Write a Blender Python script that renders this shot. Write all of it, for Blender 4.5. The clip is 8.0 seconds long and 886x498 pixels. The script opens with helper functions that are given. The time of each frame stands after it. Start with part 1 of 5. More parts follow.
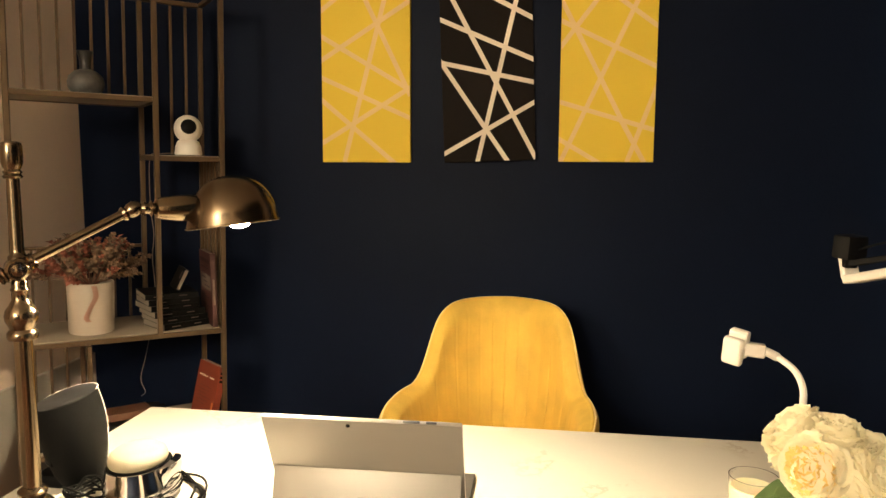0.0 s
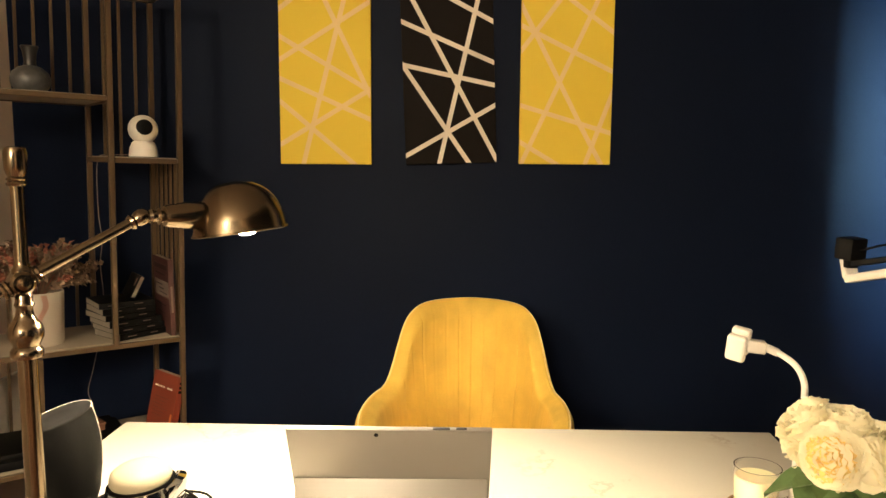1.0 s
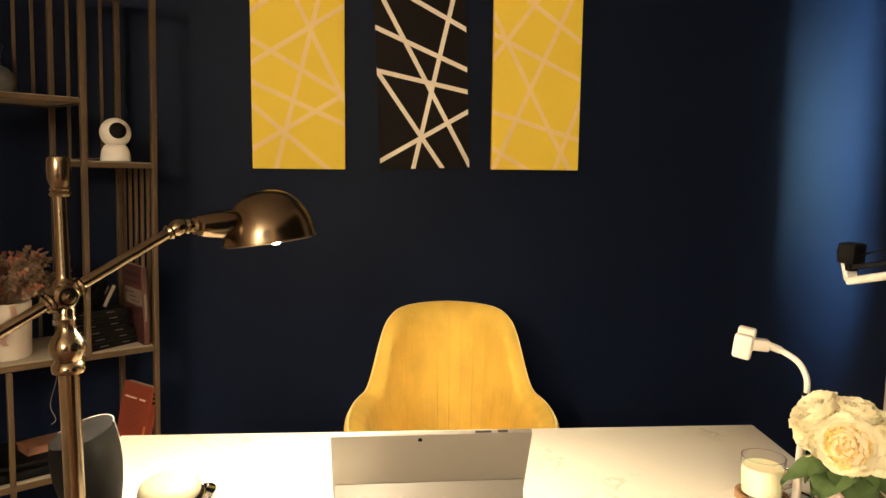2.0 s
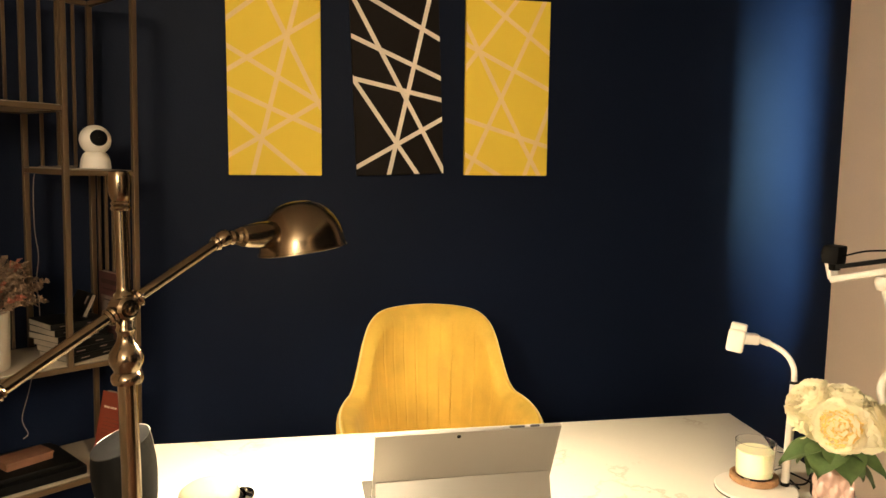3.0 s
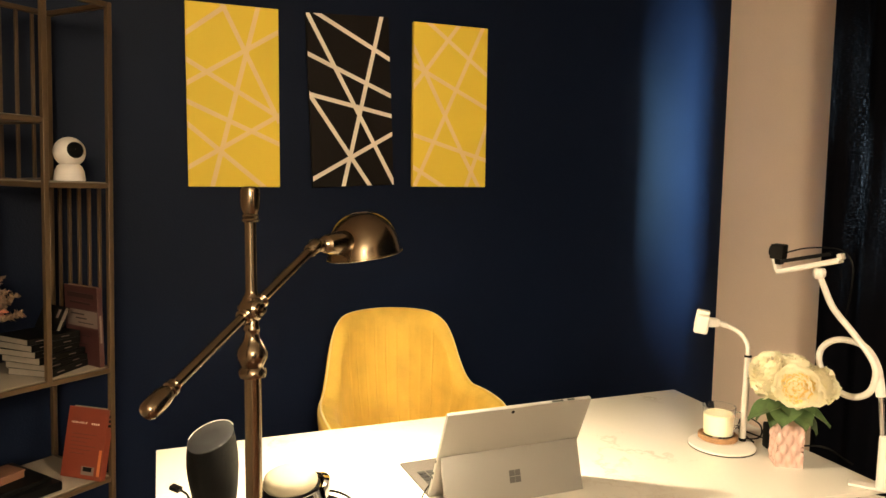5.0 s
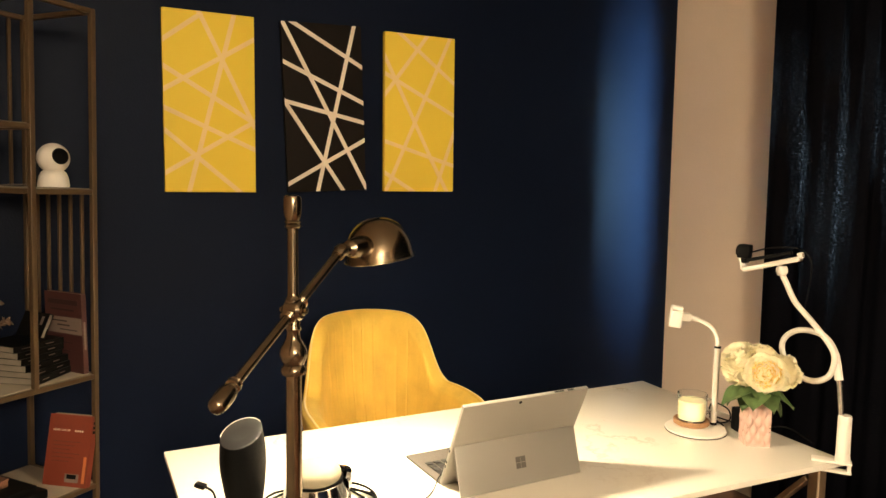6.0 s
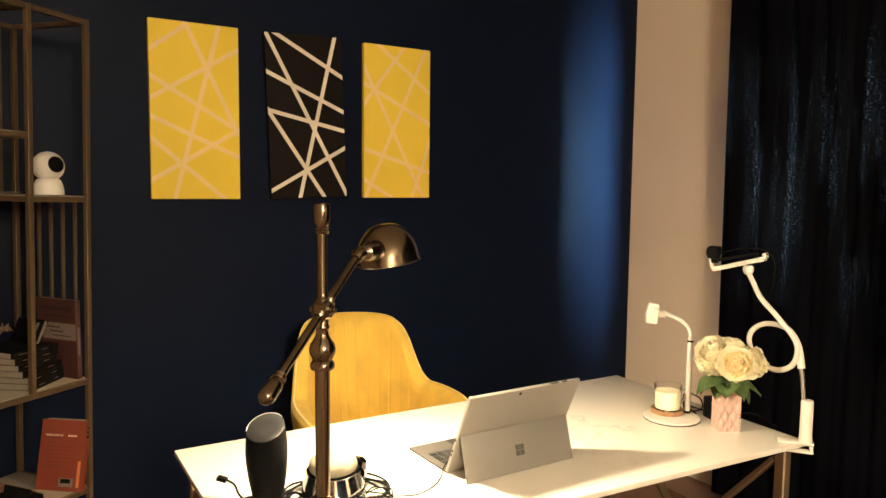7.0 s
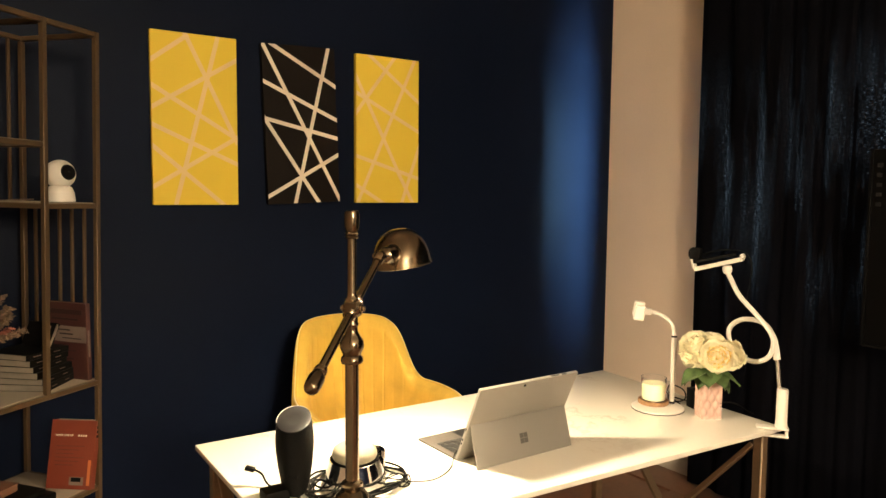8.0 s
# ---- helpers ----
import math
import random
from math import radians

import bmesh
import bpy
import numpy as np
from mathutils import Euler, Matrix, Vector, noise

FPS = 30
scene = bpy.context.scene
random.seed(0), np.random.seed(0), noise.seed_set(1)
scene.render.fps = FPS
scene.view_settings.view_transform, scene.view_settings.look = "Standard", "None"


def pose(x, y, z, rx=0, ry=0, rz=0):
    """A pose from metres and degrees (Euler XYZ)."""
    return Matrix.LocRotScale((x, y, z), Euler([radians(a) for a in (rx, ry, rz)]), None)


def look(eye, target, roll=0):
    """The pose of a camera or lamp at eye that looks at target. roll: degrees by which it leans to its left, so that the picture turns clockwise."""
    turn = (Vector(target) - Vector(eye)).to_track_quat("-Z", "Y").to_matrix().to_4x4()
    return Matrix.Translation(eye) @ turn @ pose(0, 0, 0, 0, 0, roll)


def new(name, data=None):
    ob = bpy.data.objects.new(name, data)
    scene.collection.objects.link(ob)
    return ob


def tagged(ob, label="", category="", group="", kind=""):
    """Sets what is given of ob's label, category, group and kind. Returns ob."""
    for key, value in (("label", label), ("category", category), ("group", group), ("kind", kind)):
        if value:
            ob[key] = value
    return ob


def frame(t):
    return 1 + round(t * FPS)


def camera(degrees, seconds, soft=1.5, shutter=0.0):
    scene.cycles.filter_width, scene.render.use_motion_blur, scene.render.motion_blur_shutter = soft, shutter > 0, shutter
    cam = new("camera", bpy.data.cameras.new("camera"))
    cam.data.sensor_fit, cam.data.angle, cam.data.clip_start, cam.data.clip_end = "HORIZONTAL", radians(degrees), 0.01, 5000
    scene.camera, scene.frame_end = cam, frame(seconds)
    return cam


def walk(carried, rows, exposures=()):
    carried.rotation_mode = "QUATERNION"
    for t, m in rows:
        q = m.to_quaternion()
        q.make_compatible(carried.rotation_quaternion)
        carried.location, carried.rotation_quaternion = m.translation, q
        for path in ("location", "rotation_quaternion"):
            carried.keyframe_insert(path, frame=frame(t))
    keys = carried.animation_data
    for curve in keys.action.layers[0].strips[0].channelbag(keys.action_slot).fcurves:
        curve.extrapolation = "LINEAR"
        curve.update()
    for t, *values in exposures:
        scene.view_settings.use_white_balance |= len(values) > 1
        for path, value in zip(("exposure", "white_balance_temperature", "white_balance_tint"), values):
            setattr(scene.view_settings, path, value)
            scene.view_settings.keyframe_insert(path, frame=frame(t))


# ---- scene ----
cam = camera(62.9, 8.0)
PATH = [
    (0, (-0.096, 0.105, 1.297), (-0.346, 2.075, 1.062), 0.3),
    (0.5, (-0.171, 0.099, 1.302), (-0.302, 2.081, 1.065), 0.3),
    (1, (-0.255, 0.093, 1.307), (-0.27, 2.079, 1.07), 0.4),
    (1.5, (-0.341, 0.085, 1.312), (-0.248, 2.069, 1.078), 0.6),
    (3, (-0.591, 0.038, 1.333), (-0.201, 1.987, 1.107), 0.6),
    (3.5, (-0.68, 0.012, 1.338), (-0.195, 1.94, 1.118), 0.6),
    (4, (-0.772, -0.01, 1.339), (-0.194, 1.893, 1.128), 0.7),
    (4.5, (-0.866, -0.026, 1.339), (-0.194, 1.847, 1.136), 0.7),
    (6, (-1.132, -0.054, 1.349), (-0.195, 1.703, 1.16), 0.7),
    (6.5, (-1.207, -0.068, 1.352), (-0.203, 1.652, 1.17), 0.6),
    (7, (-1.279, -0.087, 1.354), (-0.221, 1.601, 1.18), 0.6),
    (7.5, (-1.35, -0.108, 1.357), (-0.248, 1.553, 1.19), 0.6),
    (8, (-1.42, -0.13, 1.363), (-0.284, 1.508, 1.198), 0.5),
]
walk(cam, [(t, look(eye, target, roll)) for t, eye, target, roll in PATH])
# ---------------- world, exposure, lights ----------------
world = bpy.data.worlds.new("dusk_sky")
scene.world = world
world.use_nodes = True
sky = world.node_tree.nodes.new("ShaderNodeTexSky")
sky.sky_type, sky.sun_disc = "NISHITA", False
sky.sun_elevation, sky.sun_rotation = radians(12), radians(250)
world.node_tree.links.new(sky.outputs[0], world.node_tree.nodes["Background"].inputs[0])
world.node_tree.nodes["Background"].inputs[1].default_value = 0.08

ROOM_W, ROOM_E, ROOM_N, ROOM_S, ROOM_H = -1.71, 1.485, 2.53, -3.3, 2.72
BULB_STRENGTH = 2250.0
ROOM_FILL_WATTS = 425.0
WINDOW_WATTS = 2050.0

# Unseen warm light added behind the camera, placed to balance canvases against desk.
room_fill = new("room_fill_light", bpy.data.lights.new("room_fill_light", "POINT"))
room_fill.data.energy, room_fill.data.color, room_fill.data.shadow_soft_size = ROOM_FILL_WATTS, (1.0, 0.84, 0.58), 0.40
room_fill.location = (-1.15, -2.80, 2.12)

daylight = new("window_daylight", bpy.data.lights.new("window_daylight", "AREA"))
daylight.data.shape, daylight.data.size, daylight.data.size_y = "ELLIPSE", 1.05, 1.90
daylight.data.energy, daylight.data.color = WINDOW_WATTS, (0.42, 0.79, 1.0)
daylight.matrix_world = look((2.15, -0.30, 1.36), (1.34, 2.00, 1.32))


# ---------------- materials ----------------
def material(name, color, rough=0.5, metal=0.0, vary=0.12, scale=6.0, bump=0.0, bump_scale=120.0, rough_vary=0.08, **extra):
    """Principled surface with a broad stain, a fine grain and a fine relief."""
    mat = bpy.data.materials.new(name)
    mat.use_nodes = True
    nt = mat.node_tree
    bsdf = nt.nodes["Principled BSDF"]
    coord = nt.nodes.new("ShaderNodeTexCoord")
    broad = nt.nodes.new("ShaderNodeTexNoise")
    broad.inputs["Scale"].default_value, broad.inputs["Detail"].default_value = scale, 5
    fine = nt.nodes.new("ShaderNodeTexNoise")
    fine.inputs["Scale"].default_value, fine.inputs["Detail"].default_value = bump_scale, 3
    for tex in (broad, fine):
        nt.links.new(coord.outputs["Object"], tex.inputs["Vector"])
    add = nt.nodes.new("ShaderNodeMath")
    add.operation = "MULTIPLY_ADD"
    nt.links.new(fine.outputs["Fac"], add.inputs[0])
    add.inputs[1].default_value = 0.35
    nt.links.new(broad.outputs["Fac"], add.inputs[2])
    span = nt.nodes.new("ShaderNodeMapRange")
    span.inputs["From Min"].default_value, span.inputs["From Max"].default_value = 0.4, 0.95
    nt.links.new(add.outputs[0], span.inputs["Value"])
    ramp = nt.nodes.new("ShaderNodeMix")
    ramp.data_type = "RGBA"
    ramp.inputs[6].default_value = (*[c * (1 - vary) for c in color], 1)
    ramp.inputs[7].default_value = (*[min(1, c * (1 + vary)) for c in color], 1)
    nt.links.new(span.outputs[0], ramp.inputs[0])
    nt.links.new(ramp.outputs[2], bsdf.inputs["Base Color"])
    rr = nt.nodes.new("ShaderNodeMapRange")
    rr.inputs["To Min"].default_value, rr.inputs["To Max"].default_value = max(0.02, rough - rough_vary), min(1, rough + rough_vary)
    nt.links.new(broad.outputs["Fac"], rr.inputs["Value"])
    nt.links.new(rr.outputs[0], bsdf.inputs["Roughness"])
    bsdf.inputs["Metallic"].default_value = metal
    if bump:
        bp = nt.nodes.new("ShaderNodeBump")
        bp.inputs["Strength"].default_value, bp.inputs["Distance"].default_value = bump, 0.002
        nt.links.new(fine.outputs["Fac"], bp.inputs["Height"])
        nt.links.new(bp.outputs[0], bsdf.inputs["Normal"])
    for key, value in extra.items():
        bsdf.inputs[key.replace("_", " ")].default_value = value
    return mat


def glow(name, color, strength):
    mat = bpy.data.materials.new(name)
    mat.use_nodes = True
    bsdf = mat.node_tree.nodes["Principled BSDF"]
    bsdf.inputs["Base Color"].default_value = (*color, 1)
    bsdf.inputs["Emission Color"].default_value = (*color, 1)
    bsdf.inputs["Emission Strength"].default_value = strength
    return mat


def marble(name):
    mat = material(name, (0.80, 0.765, 0.68), 0.22, vary=0.03, scale=2.0, rough_vary=0.05)
    nt = mat.node_tree
    bsdf = nt.nodes["Principled BSDF"]
    old = bsdf.inputs["Base Color"].links[0].from_socket
    coord = nt.nodes.new("ShaderNodeTexCoord")
    warp = nt.nodes.new("ShaderNodeTexNoise")
    warp.inputs["Scale"].default_value, warp.inputs["Detail"].default_value, warp.inputs["Roughness"].default_value = 2.3, 8, 0.62
    nt.links.new(coord.outputs["Object"], warp.inputs["Vector"])
    dist = nt.nodes.new("ShaderNodeMath")
    dist.operation = "SUBTRACT"
    dist.inputs[1].default_value = 0.5
    nt.links.new(warp.outputs["Fac"], dist.inputs[0])
    mag = nt.nodes.new("ShaderNodeMath")
    mag.operation = "ABSOLUTE"
    nt.links.new(dist.outputs[0], mag.inputs[0])
    vein = nt.nodes.new("ShaderNodeMapRange")
    vein.inputs["From Min"].default_value, vein.inputs["From Max"].default_value = 0.0, 0.012
    vein.inputs["To Min"].default_value, vein.inputs["To Max"].default_value = 1.0, 0.0
    nt.links.new(mag.outputs[0], vein.inputs["Value"])
    patch = nt.nodes.new("ShaderNodeTexNoise")
    patch.inputs["Scale"].default_value, patch.inputs["Detail"].default_value = 3.7, 2
    nt.links.new(coord.outputs["Object"], patch.inputs["Vector"])
    keep = nt.nodes.new("ShaderNodeMapRange")
    keep.inputs["From Min"].default_value, keep.inputs["From Max"].default_value = 0.50, 0.66
    keep.inputs["To Max"].default_value = 0.6
    nt.links.new(patch.outputs["Fac"], keep.inputs["Value"])
    both = nt.nodes.new("ShaderNodeMath")
    both.operation = "MULTIPLY"
    nt.links.new(vein.outputs[0], both.inputs[0])
    nt.links.new(keep.outputs[0], both.inputs[1])
    mix = nt.nodes.new("ShaderNodeMix")
    mix.data_type = "RGBA"
    nt.links.new(both.outputs[0], mix.inputs[0])
    nt.links.new(old, mix.inputs[6])
    mix.inputs[7].default_value = (0.42, 0.30, 0.20, 1)
    nt.links.new(mix.outputs[2], bsdf.inputs["Base Color"])
    return mat


def drape(name, color, through_color, share):
    """Woven curtain cloth: part of the light goes through, unevenly with the weave."""
    mat = material(name, color, 0.9, vary=0.35, scale=3.0, bump=0.5, bump_scale=500, Specular_IOR_Level=0.04)
    nt = mat.node_tree
    bsdf = nt.nodes["Principled BSDF"]
    out = nt.nodes["Material Output"]
    coord = nt.nodes.new("ShaderNodeTexCoord")
    stretch = nt.nodes.new("ShaderNodeMapping")
    stretch.inputs["Scale"].default_value = (1, 75, 300)
    nt.links.new(coord.outputs["Object"], stretch.inputs["Vector"])
    weave = nt.nodes.new("ShaderNodeTexNoise")
    weave.inputs["Scale"].default_value, weave.inputs["Detail"].default_value = 1.0, 4
    nt.links.new(stretch.outputs[0], weave.inputs["Vector"])
    amount = nt.nodes.new("ShaderNodeMapRange")
    amount.inputs["From Min"].default_value, amount.inputs["From Max"].default_value = 0.52, 0.80
    amount.inputs["To Max"].default_value = share
    nt.links.new(weave.outputs["Fac"], amount.inputs["Value"])
    bands = nt.nodes.new("ShaderNodeMapping")
    bands.inputs["Scale"].default_value = (1, 12, 1.3)
    nt.links.new(coord.outputs["Object"], bands.inputs["Vector"])
    folds = nt.nodes.new("ShaderNodeTexNoise")
    folds.inputs["Scale"].default_value, folds.inputs["Detail"].default_value = 1.0, 2
    nt.links.new(bands.outputs[0], folds.inputs["Vector"])
    thin = nt.nodes.new("ShaderNodeMapRange")
    thin.inputs["From Min"].default_value, thin.inputs["From Max"].default_value = 0.44, 0.66
    nt.links.new(folds.outputs["Fac"], thin.inputs["Value"])
    both = nt.nodes.new("ShaderNodeMath")
    both.operation = "MULTIPLY"
    nt.links.new(amount.outputs[0], both.inputs[0])
    nt.links.new(thin.outputs[0], both.inputs[1])
    trans = nt.nodes.new("ShaderNodeBsdfTranslucent")
    trans.inputs["Color"].default_value = (*through_color, 1)
    mix = nt.nodes.new("ShaderNodeMixShader")
    nt.links.new(both.outputs[0], mix.inputs[0])
    nt.links.new(bsdf.outputs[0], mix.inputs[1])
    nt.links.new(trans.outputs[0], mix.inputs[2])
    nt.links.new(mix.outputs[0], out.inputs["Surface"])
    return mat


def glass(name, color=(1, 1, 1), rough=0.0):
    mat = bpy.data.materials.new(name)
    mat.use_nodes = True
    bsdf = mat.node_tree.nodes["Principled BSDF"]
    bsdf.inputs["Base Color"].default_value = (*color, 1)
    bsdf.inputs["Transmission Weight"].default_value = 1.0
    bsdf.inputs["Roughness"].default_value = rough
    bsdf.inputs["IOR"].default_value = 1.45
    return mat


M_NAVY = material("navy_wall_paint", (0.0044, 0.0077, 0.0200), 0.46, vary=0.22, scale=1.4, bump=0.25, bump_scale=160, Specular_IOR_Level=0.05)
M_BEIGE = material("beige_wall_paint", (0.85, 0.70, 0.57), 0.75, vary=0.07, scale=1.6, bump=0.25, bump_scale=140)
M_CEIL = material("ceiling_paint", (0.72, 0.69, 0.64), 0.9, vary=0.03)
M_FLOOR = material("floor_boards", (0.16, 0.075, 0.045), 0.45, vary=0.3, scale=4.0, bump=0.2, bump_scale=60)
M_SKIRT = material("skirting_paint", (0.60, 0.55, 0.48), 0.5, vary=0.05)
M_MARBLE = marble("white_marble")
M_BRONZE = material("bronze_frame_metal", (0.17, 0.115, 0.07), 0.5, 0.5, vary=0.15, scale=9)
M_BRASS = material("antique_brass", (0.190, 0.145, 0.098), 0.23, 1.0, vary=0.07, scale=30, bump=0.03, bump_scale=500, rough_vary=0.03)
M_BRASS_IN = material("shade_lining", (0.75, 0.70, 0.60), 0.4, 0.3, vary=0.05)
M_GOLD = material("shelf_gold_paint", (0.092, 0.058, 0.030), 0.45, 0.3, vary=0.14, scale=8)
M_BOARD = material("shelf_board_cream", (0.28, 0.235, 0.185), 0.5, vary=0.06)
def velvet(name, color):
    """Short pile brushed up and down: broad patches and long soft streaks."""
    mat = material(name, color, 0.85, vary=0.16, scale=9, bump=0.15, bump_scale=420, Sheen_Weight=0.30, Sheen_Roughness=0.4, Sheen_Tint=(1.0, 0.78, 0.30, 1))
    nt = mat.node_tree
    bsdf = nt.nodes["Principled BSDF"]
    old = bsdf.inputs["Base Color"].links[0].from_socket
    coord = nt.nodes.new("ShaderNodeTexCoord")
    stretch = nt.nodes.new("ShaderNodeMapping")
    stretch.inputs["Scale"].default_value = (24, 24, 7)
    nt.links.new(coord.outputs["Object"], stretch.inputs["Vector"])
    pile = nt.nodes.new("ShaderNodeTexNoise")
    pile.inputs["Scale"].default_value, pile.inputs["Detail"].default_value = 1.0, 5
    nt.links.new(stretch.outputs[0], pile.inputs["Vector"])
    span = nt.nodes.new("ShaderNodeMapRange")
    span.inputs["From Min"].default_value, span.inputs["From Max"].default_value = 0.35, 0.68
    span.inputs["To Min"].default_value, span.inputs["To Max"].default_value = 0.94, 1.04
    nt.links.new(pile.outputs["Fac"], span.inputs["Value"])
    tint = nt.nodes.new("ShaderNodeVectorMath")
    tint.operation = "SCALE"
    nt.links.new(old, tint.inputs[0])
    nt.links.new(span.outputs[0], tint.inputs["Scale"])
    nt.links.new(tint.outputs[0], bsdf.inputs["Base Color"])
    return mat


M_VELVET = velvet("yellow_velvet", (0.66, 0.43, 0.070))
M_PIPING = material("pale_velvet_piping", (0.82, 0.62, 0.22), 0.7, vary=0.1, Sheen_Weight=0.4)
M_CANVAS_Y = material("yellow_canvas_paint", (0.82, 0.60, 0.055), 0.72, vary=0.015, scale=5, bump=0.35, bump_scale=700)
M_CANVAS_K = material("black_canvas_paint", (0.007, 0.0045, 0.0032), 0.7, vary=0.2, scale=5, bump=0.35, bump_scale=700, Specular_IOR_Level=0.15)
M_STRIPE_P = material("pale_pink_canvas", (0.83, 0.61, 0.29), 0.75, vary=0.05, scale=6, bump=0.35, bump_scale=700)
M_STRIPE_W = material("cream_canvas", (0.84, 0.76, 0.64), 0.75, vary=0.04, scale=6, bump=0.35, bump_scale=700)
M_WHITE = material("white_plastic", (0.72, 0.68, 0.62), 0.35, vary=0.03)
M_BLACK = material("black_plastic", (0.003, 0.003, 0.0033), 0.5, vary=0.15, Specular_IOR_Level=0.08)
M_RUBBER = material("black_cable_rubber", (0.003, 0.003, 0.003), 0.5, vary=0.2, Specular_IOR_Level=0.12)
M_SPEAKER = material("speaker_mesh", (0.0018, 0.0019, 0.0021), 0.6, vary=0.15, Specular_IOR_Level=0.09, bump=0.6, bump_scale=900)
M_SPEAKER_TOP = material("grey_satin_plastic", (0.014, 0.014, 0.015), 0.42, vary=0.05, Specular_IOR_Level=0.2)
M_SILVER = material("magnesium_silver", (0.27, 0.255, 0.235), 0.42, 0.35, vary=0.03, bump=0.05, bump_scale=900)
M_MARK = material("mirror_mark", (0.11, 0.105, 0.10), 0.42, 0.5, vary=0.03)
M_SCREEN = material("dark_screen_glass", (0.01, 0.01, 0.012), 0.12, vary=0.05)
M_KEYS = material("charcoal_keys", (0.010, 0.010, 0.011), 0.6, vary=0.1)
M_ALCANTARA = material("grey_keyboard_cloth", (0.075, 0.068, 0.06), 0.8, vary=0.12, bump=0.3, bump_scale=800)
M_DOME = material("cream_dome_fabric", (0.33, 0.30, 0.215), 0.7, vary=0.04, bump=0.2, bump_scale=900)
M_CHROME = material("chrome", (0.72, 0.72, 0.73), 0.09, 1.0, vary=0.04)
M_CORK = material("cork", (0.30, 0.165, 0.08), 0.85, vary=0.3, scale=90, bump=0.4, bump_scale=260)
M_WAX = material("cream_wax", (0.82, 0.76, 0.50), 0.5, vary=0.03, Subsurface_Weight=0.2)
M_GLASS = glass("clear_glass")
M_BLUEGLASS = material("blue_grey_glaze", (0.075, 0.073, 0.072), 0.42, vary=0.45, scale=40, bump=0.3, bump_scale=90)
M_DARKGLAZE = material("dark_glaze", (0.016, 0.015, 0.016), 0.4, vary=0.3, scale=40)
M_PINK = material("pink_ceramic", (0.56, 0.375, 0.32), 0.22, vary=0.05)
def petal_cloth(name, color):
    """Thin silk petal: half the light is scattered through."""
    mat = material(name, color, 0.8, vary=0.04, scale=25, Specular_IOR_Level=0.1)
    nt = mat.node_tree
    trans = nt.nodes.new("ShaderNodeBsdfTranslucent")
    trans.inputs["Color"].default_value = (*color, 1)
    mix = nt.nodes.new("ShaderNodeMixShader")
    mix.inputs[0].default_value = 0.35
    nt.links.new(nt.nodes["Principled BSDF"].outputs[0], mix.inputs[1])
    nt.links.new(trans.outputs[0], mix.inputs[2])
    nt.links.new(mix.outputs[0], nt.nodes["Material Output"].inputs["Surface"])
    return mat


M_PETAL = petal_cloth("cream_petal", (0.99, 0.93, 0.72))
M_PETAL_IN = petal_cloth("yellow_inner_petal", (0.98, 0.78, 0.34))
M_LEAF = material("green_leaf", (0.075, 0.125, 0.045), 0.45, vary=0.3, scale=30)
M_POT = material("white_ceramic_pot", (0.43, 0.37, 0.30), 0.5, vary=0.04)
M_DRY = material("dried_beige_flower", (0.165, 0.105, 0.068), 0.9, vary=0.4, scale=30)
M_DRY_R = material("dried_rose_flower", (0.25, 0.085, 0.055), 0.9, vary=0.3, scale=30)
M_RIBBON = material("dusty_pink_ribbon", (0.42, 0.24, 0.18), 0.5, vary=0.1)
M_PAPER = material("book_pages", (0.20, 0.17, 0.135), 0.9, vary=0.12, scale=40)
M_BOOK_K = material("black_book_cover", (0.003, 0.003, 0.003), 0.5, vary=0.2, Specular_IOR_Level=0.12)
M_BOOK_R = material("red_orange_book_cover", (0.165, 0.031, 0.016), 0.45, vary=0.09)
M_BOOK_P = material("brick_pink_book_cover", (0.055, 0.019, 0.017), 0.5, vary=0.15)
M_INK = material("dark_red_print", (0.028, 0.012, 0.011), 0.6, vary=0.1)
M_BAND = material("grey_pink_print", (0.17, 0.125, 0.105), 0.6, vary=0.08)
M_PRINT = material("pale_print", (0.70, 0.62, 0.52), 0.6, vary=0.05)
M_ORANGE = material("orange_print", (0.48, 0.15, 0.05), 0.5, vary=0.08)
M_CURTAIN = drape("navy_curtain_cloth", (0.0022, 0.0024, 0.0042), (0.70, 0.53, 0.54), 0.020)
M_BULB = glow("lamp_bulb_glow", (1.0, 0.80, 0.52), BULB_STRENGTH)
# Glow for the added fixture on the south wall.
M_OPAL = glow("added_opal_glow", (1.0, 0.78, 0.52), 6.0)


# ---------------- mesh helpers ----------------
def thing(name, m, label, category, group="", kind=""):
    ob = new(name)
    ob.empty_display_size = 0.05
    ob.matrix_world = m
    return tagged(ob, label, category, group, kind)


def mesh_of(name, bm, mat, smooth=True):
    bmesh.ops.recalc_face_normals(bm, faces=bm.faces)
    me = bpy.data.meshes.new(name)
    bm.to_mesh(me)
    bm.free()
    me.materials.append(mat)
    if smooth:
        me.polygons.foreach_set("use_smooth", [True] * len(me.polygons))
        me.set_sharp_from_angle(angle=radians(38))
    return me


def part(name, bm, mat, parent, label="", smooth=True):
    ob = new(name, mesh_of(name, bm, mat, smooth))
    ob.parent = parent
    return tagged(ob, label)


def solid(name, bm, mat, label, category, kind="", group="", m=None, smooth=True):
    ob = new(name, mesh_of(name, bm, mat, smooth))
    if m is not None:
        ob.matrix_world = m
    return tagged(ob, label, category, group, kind)


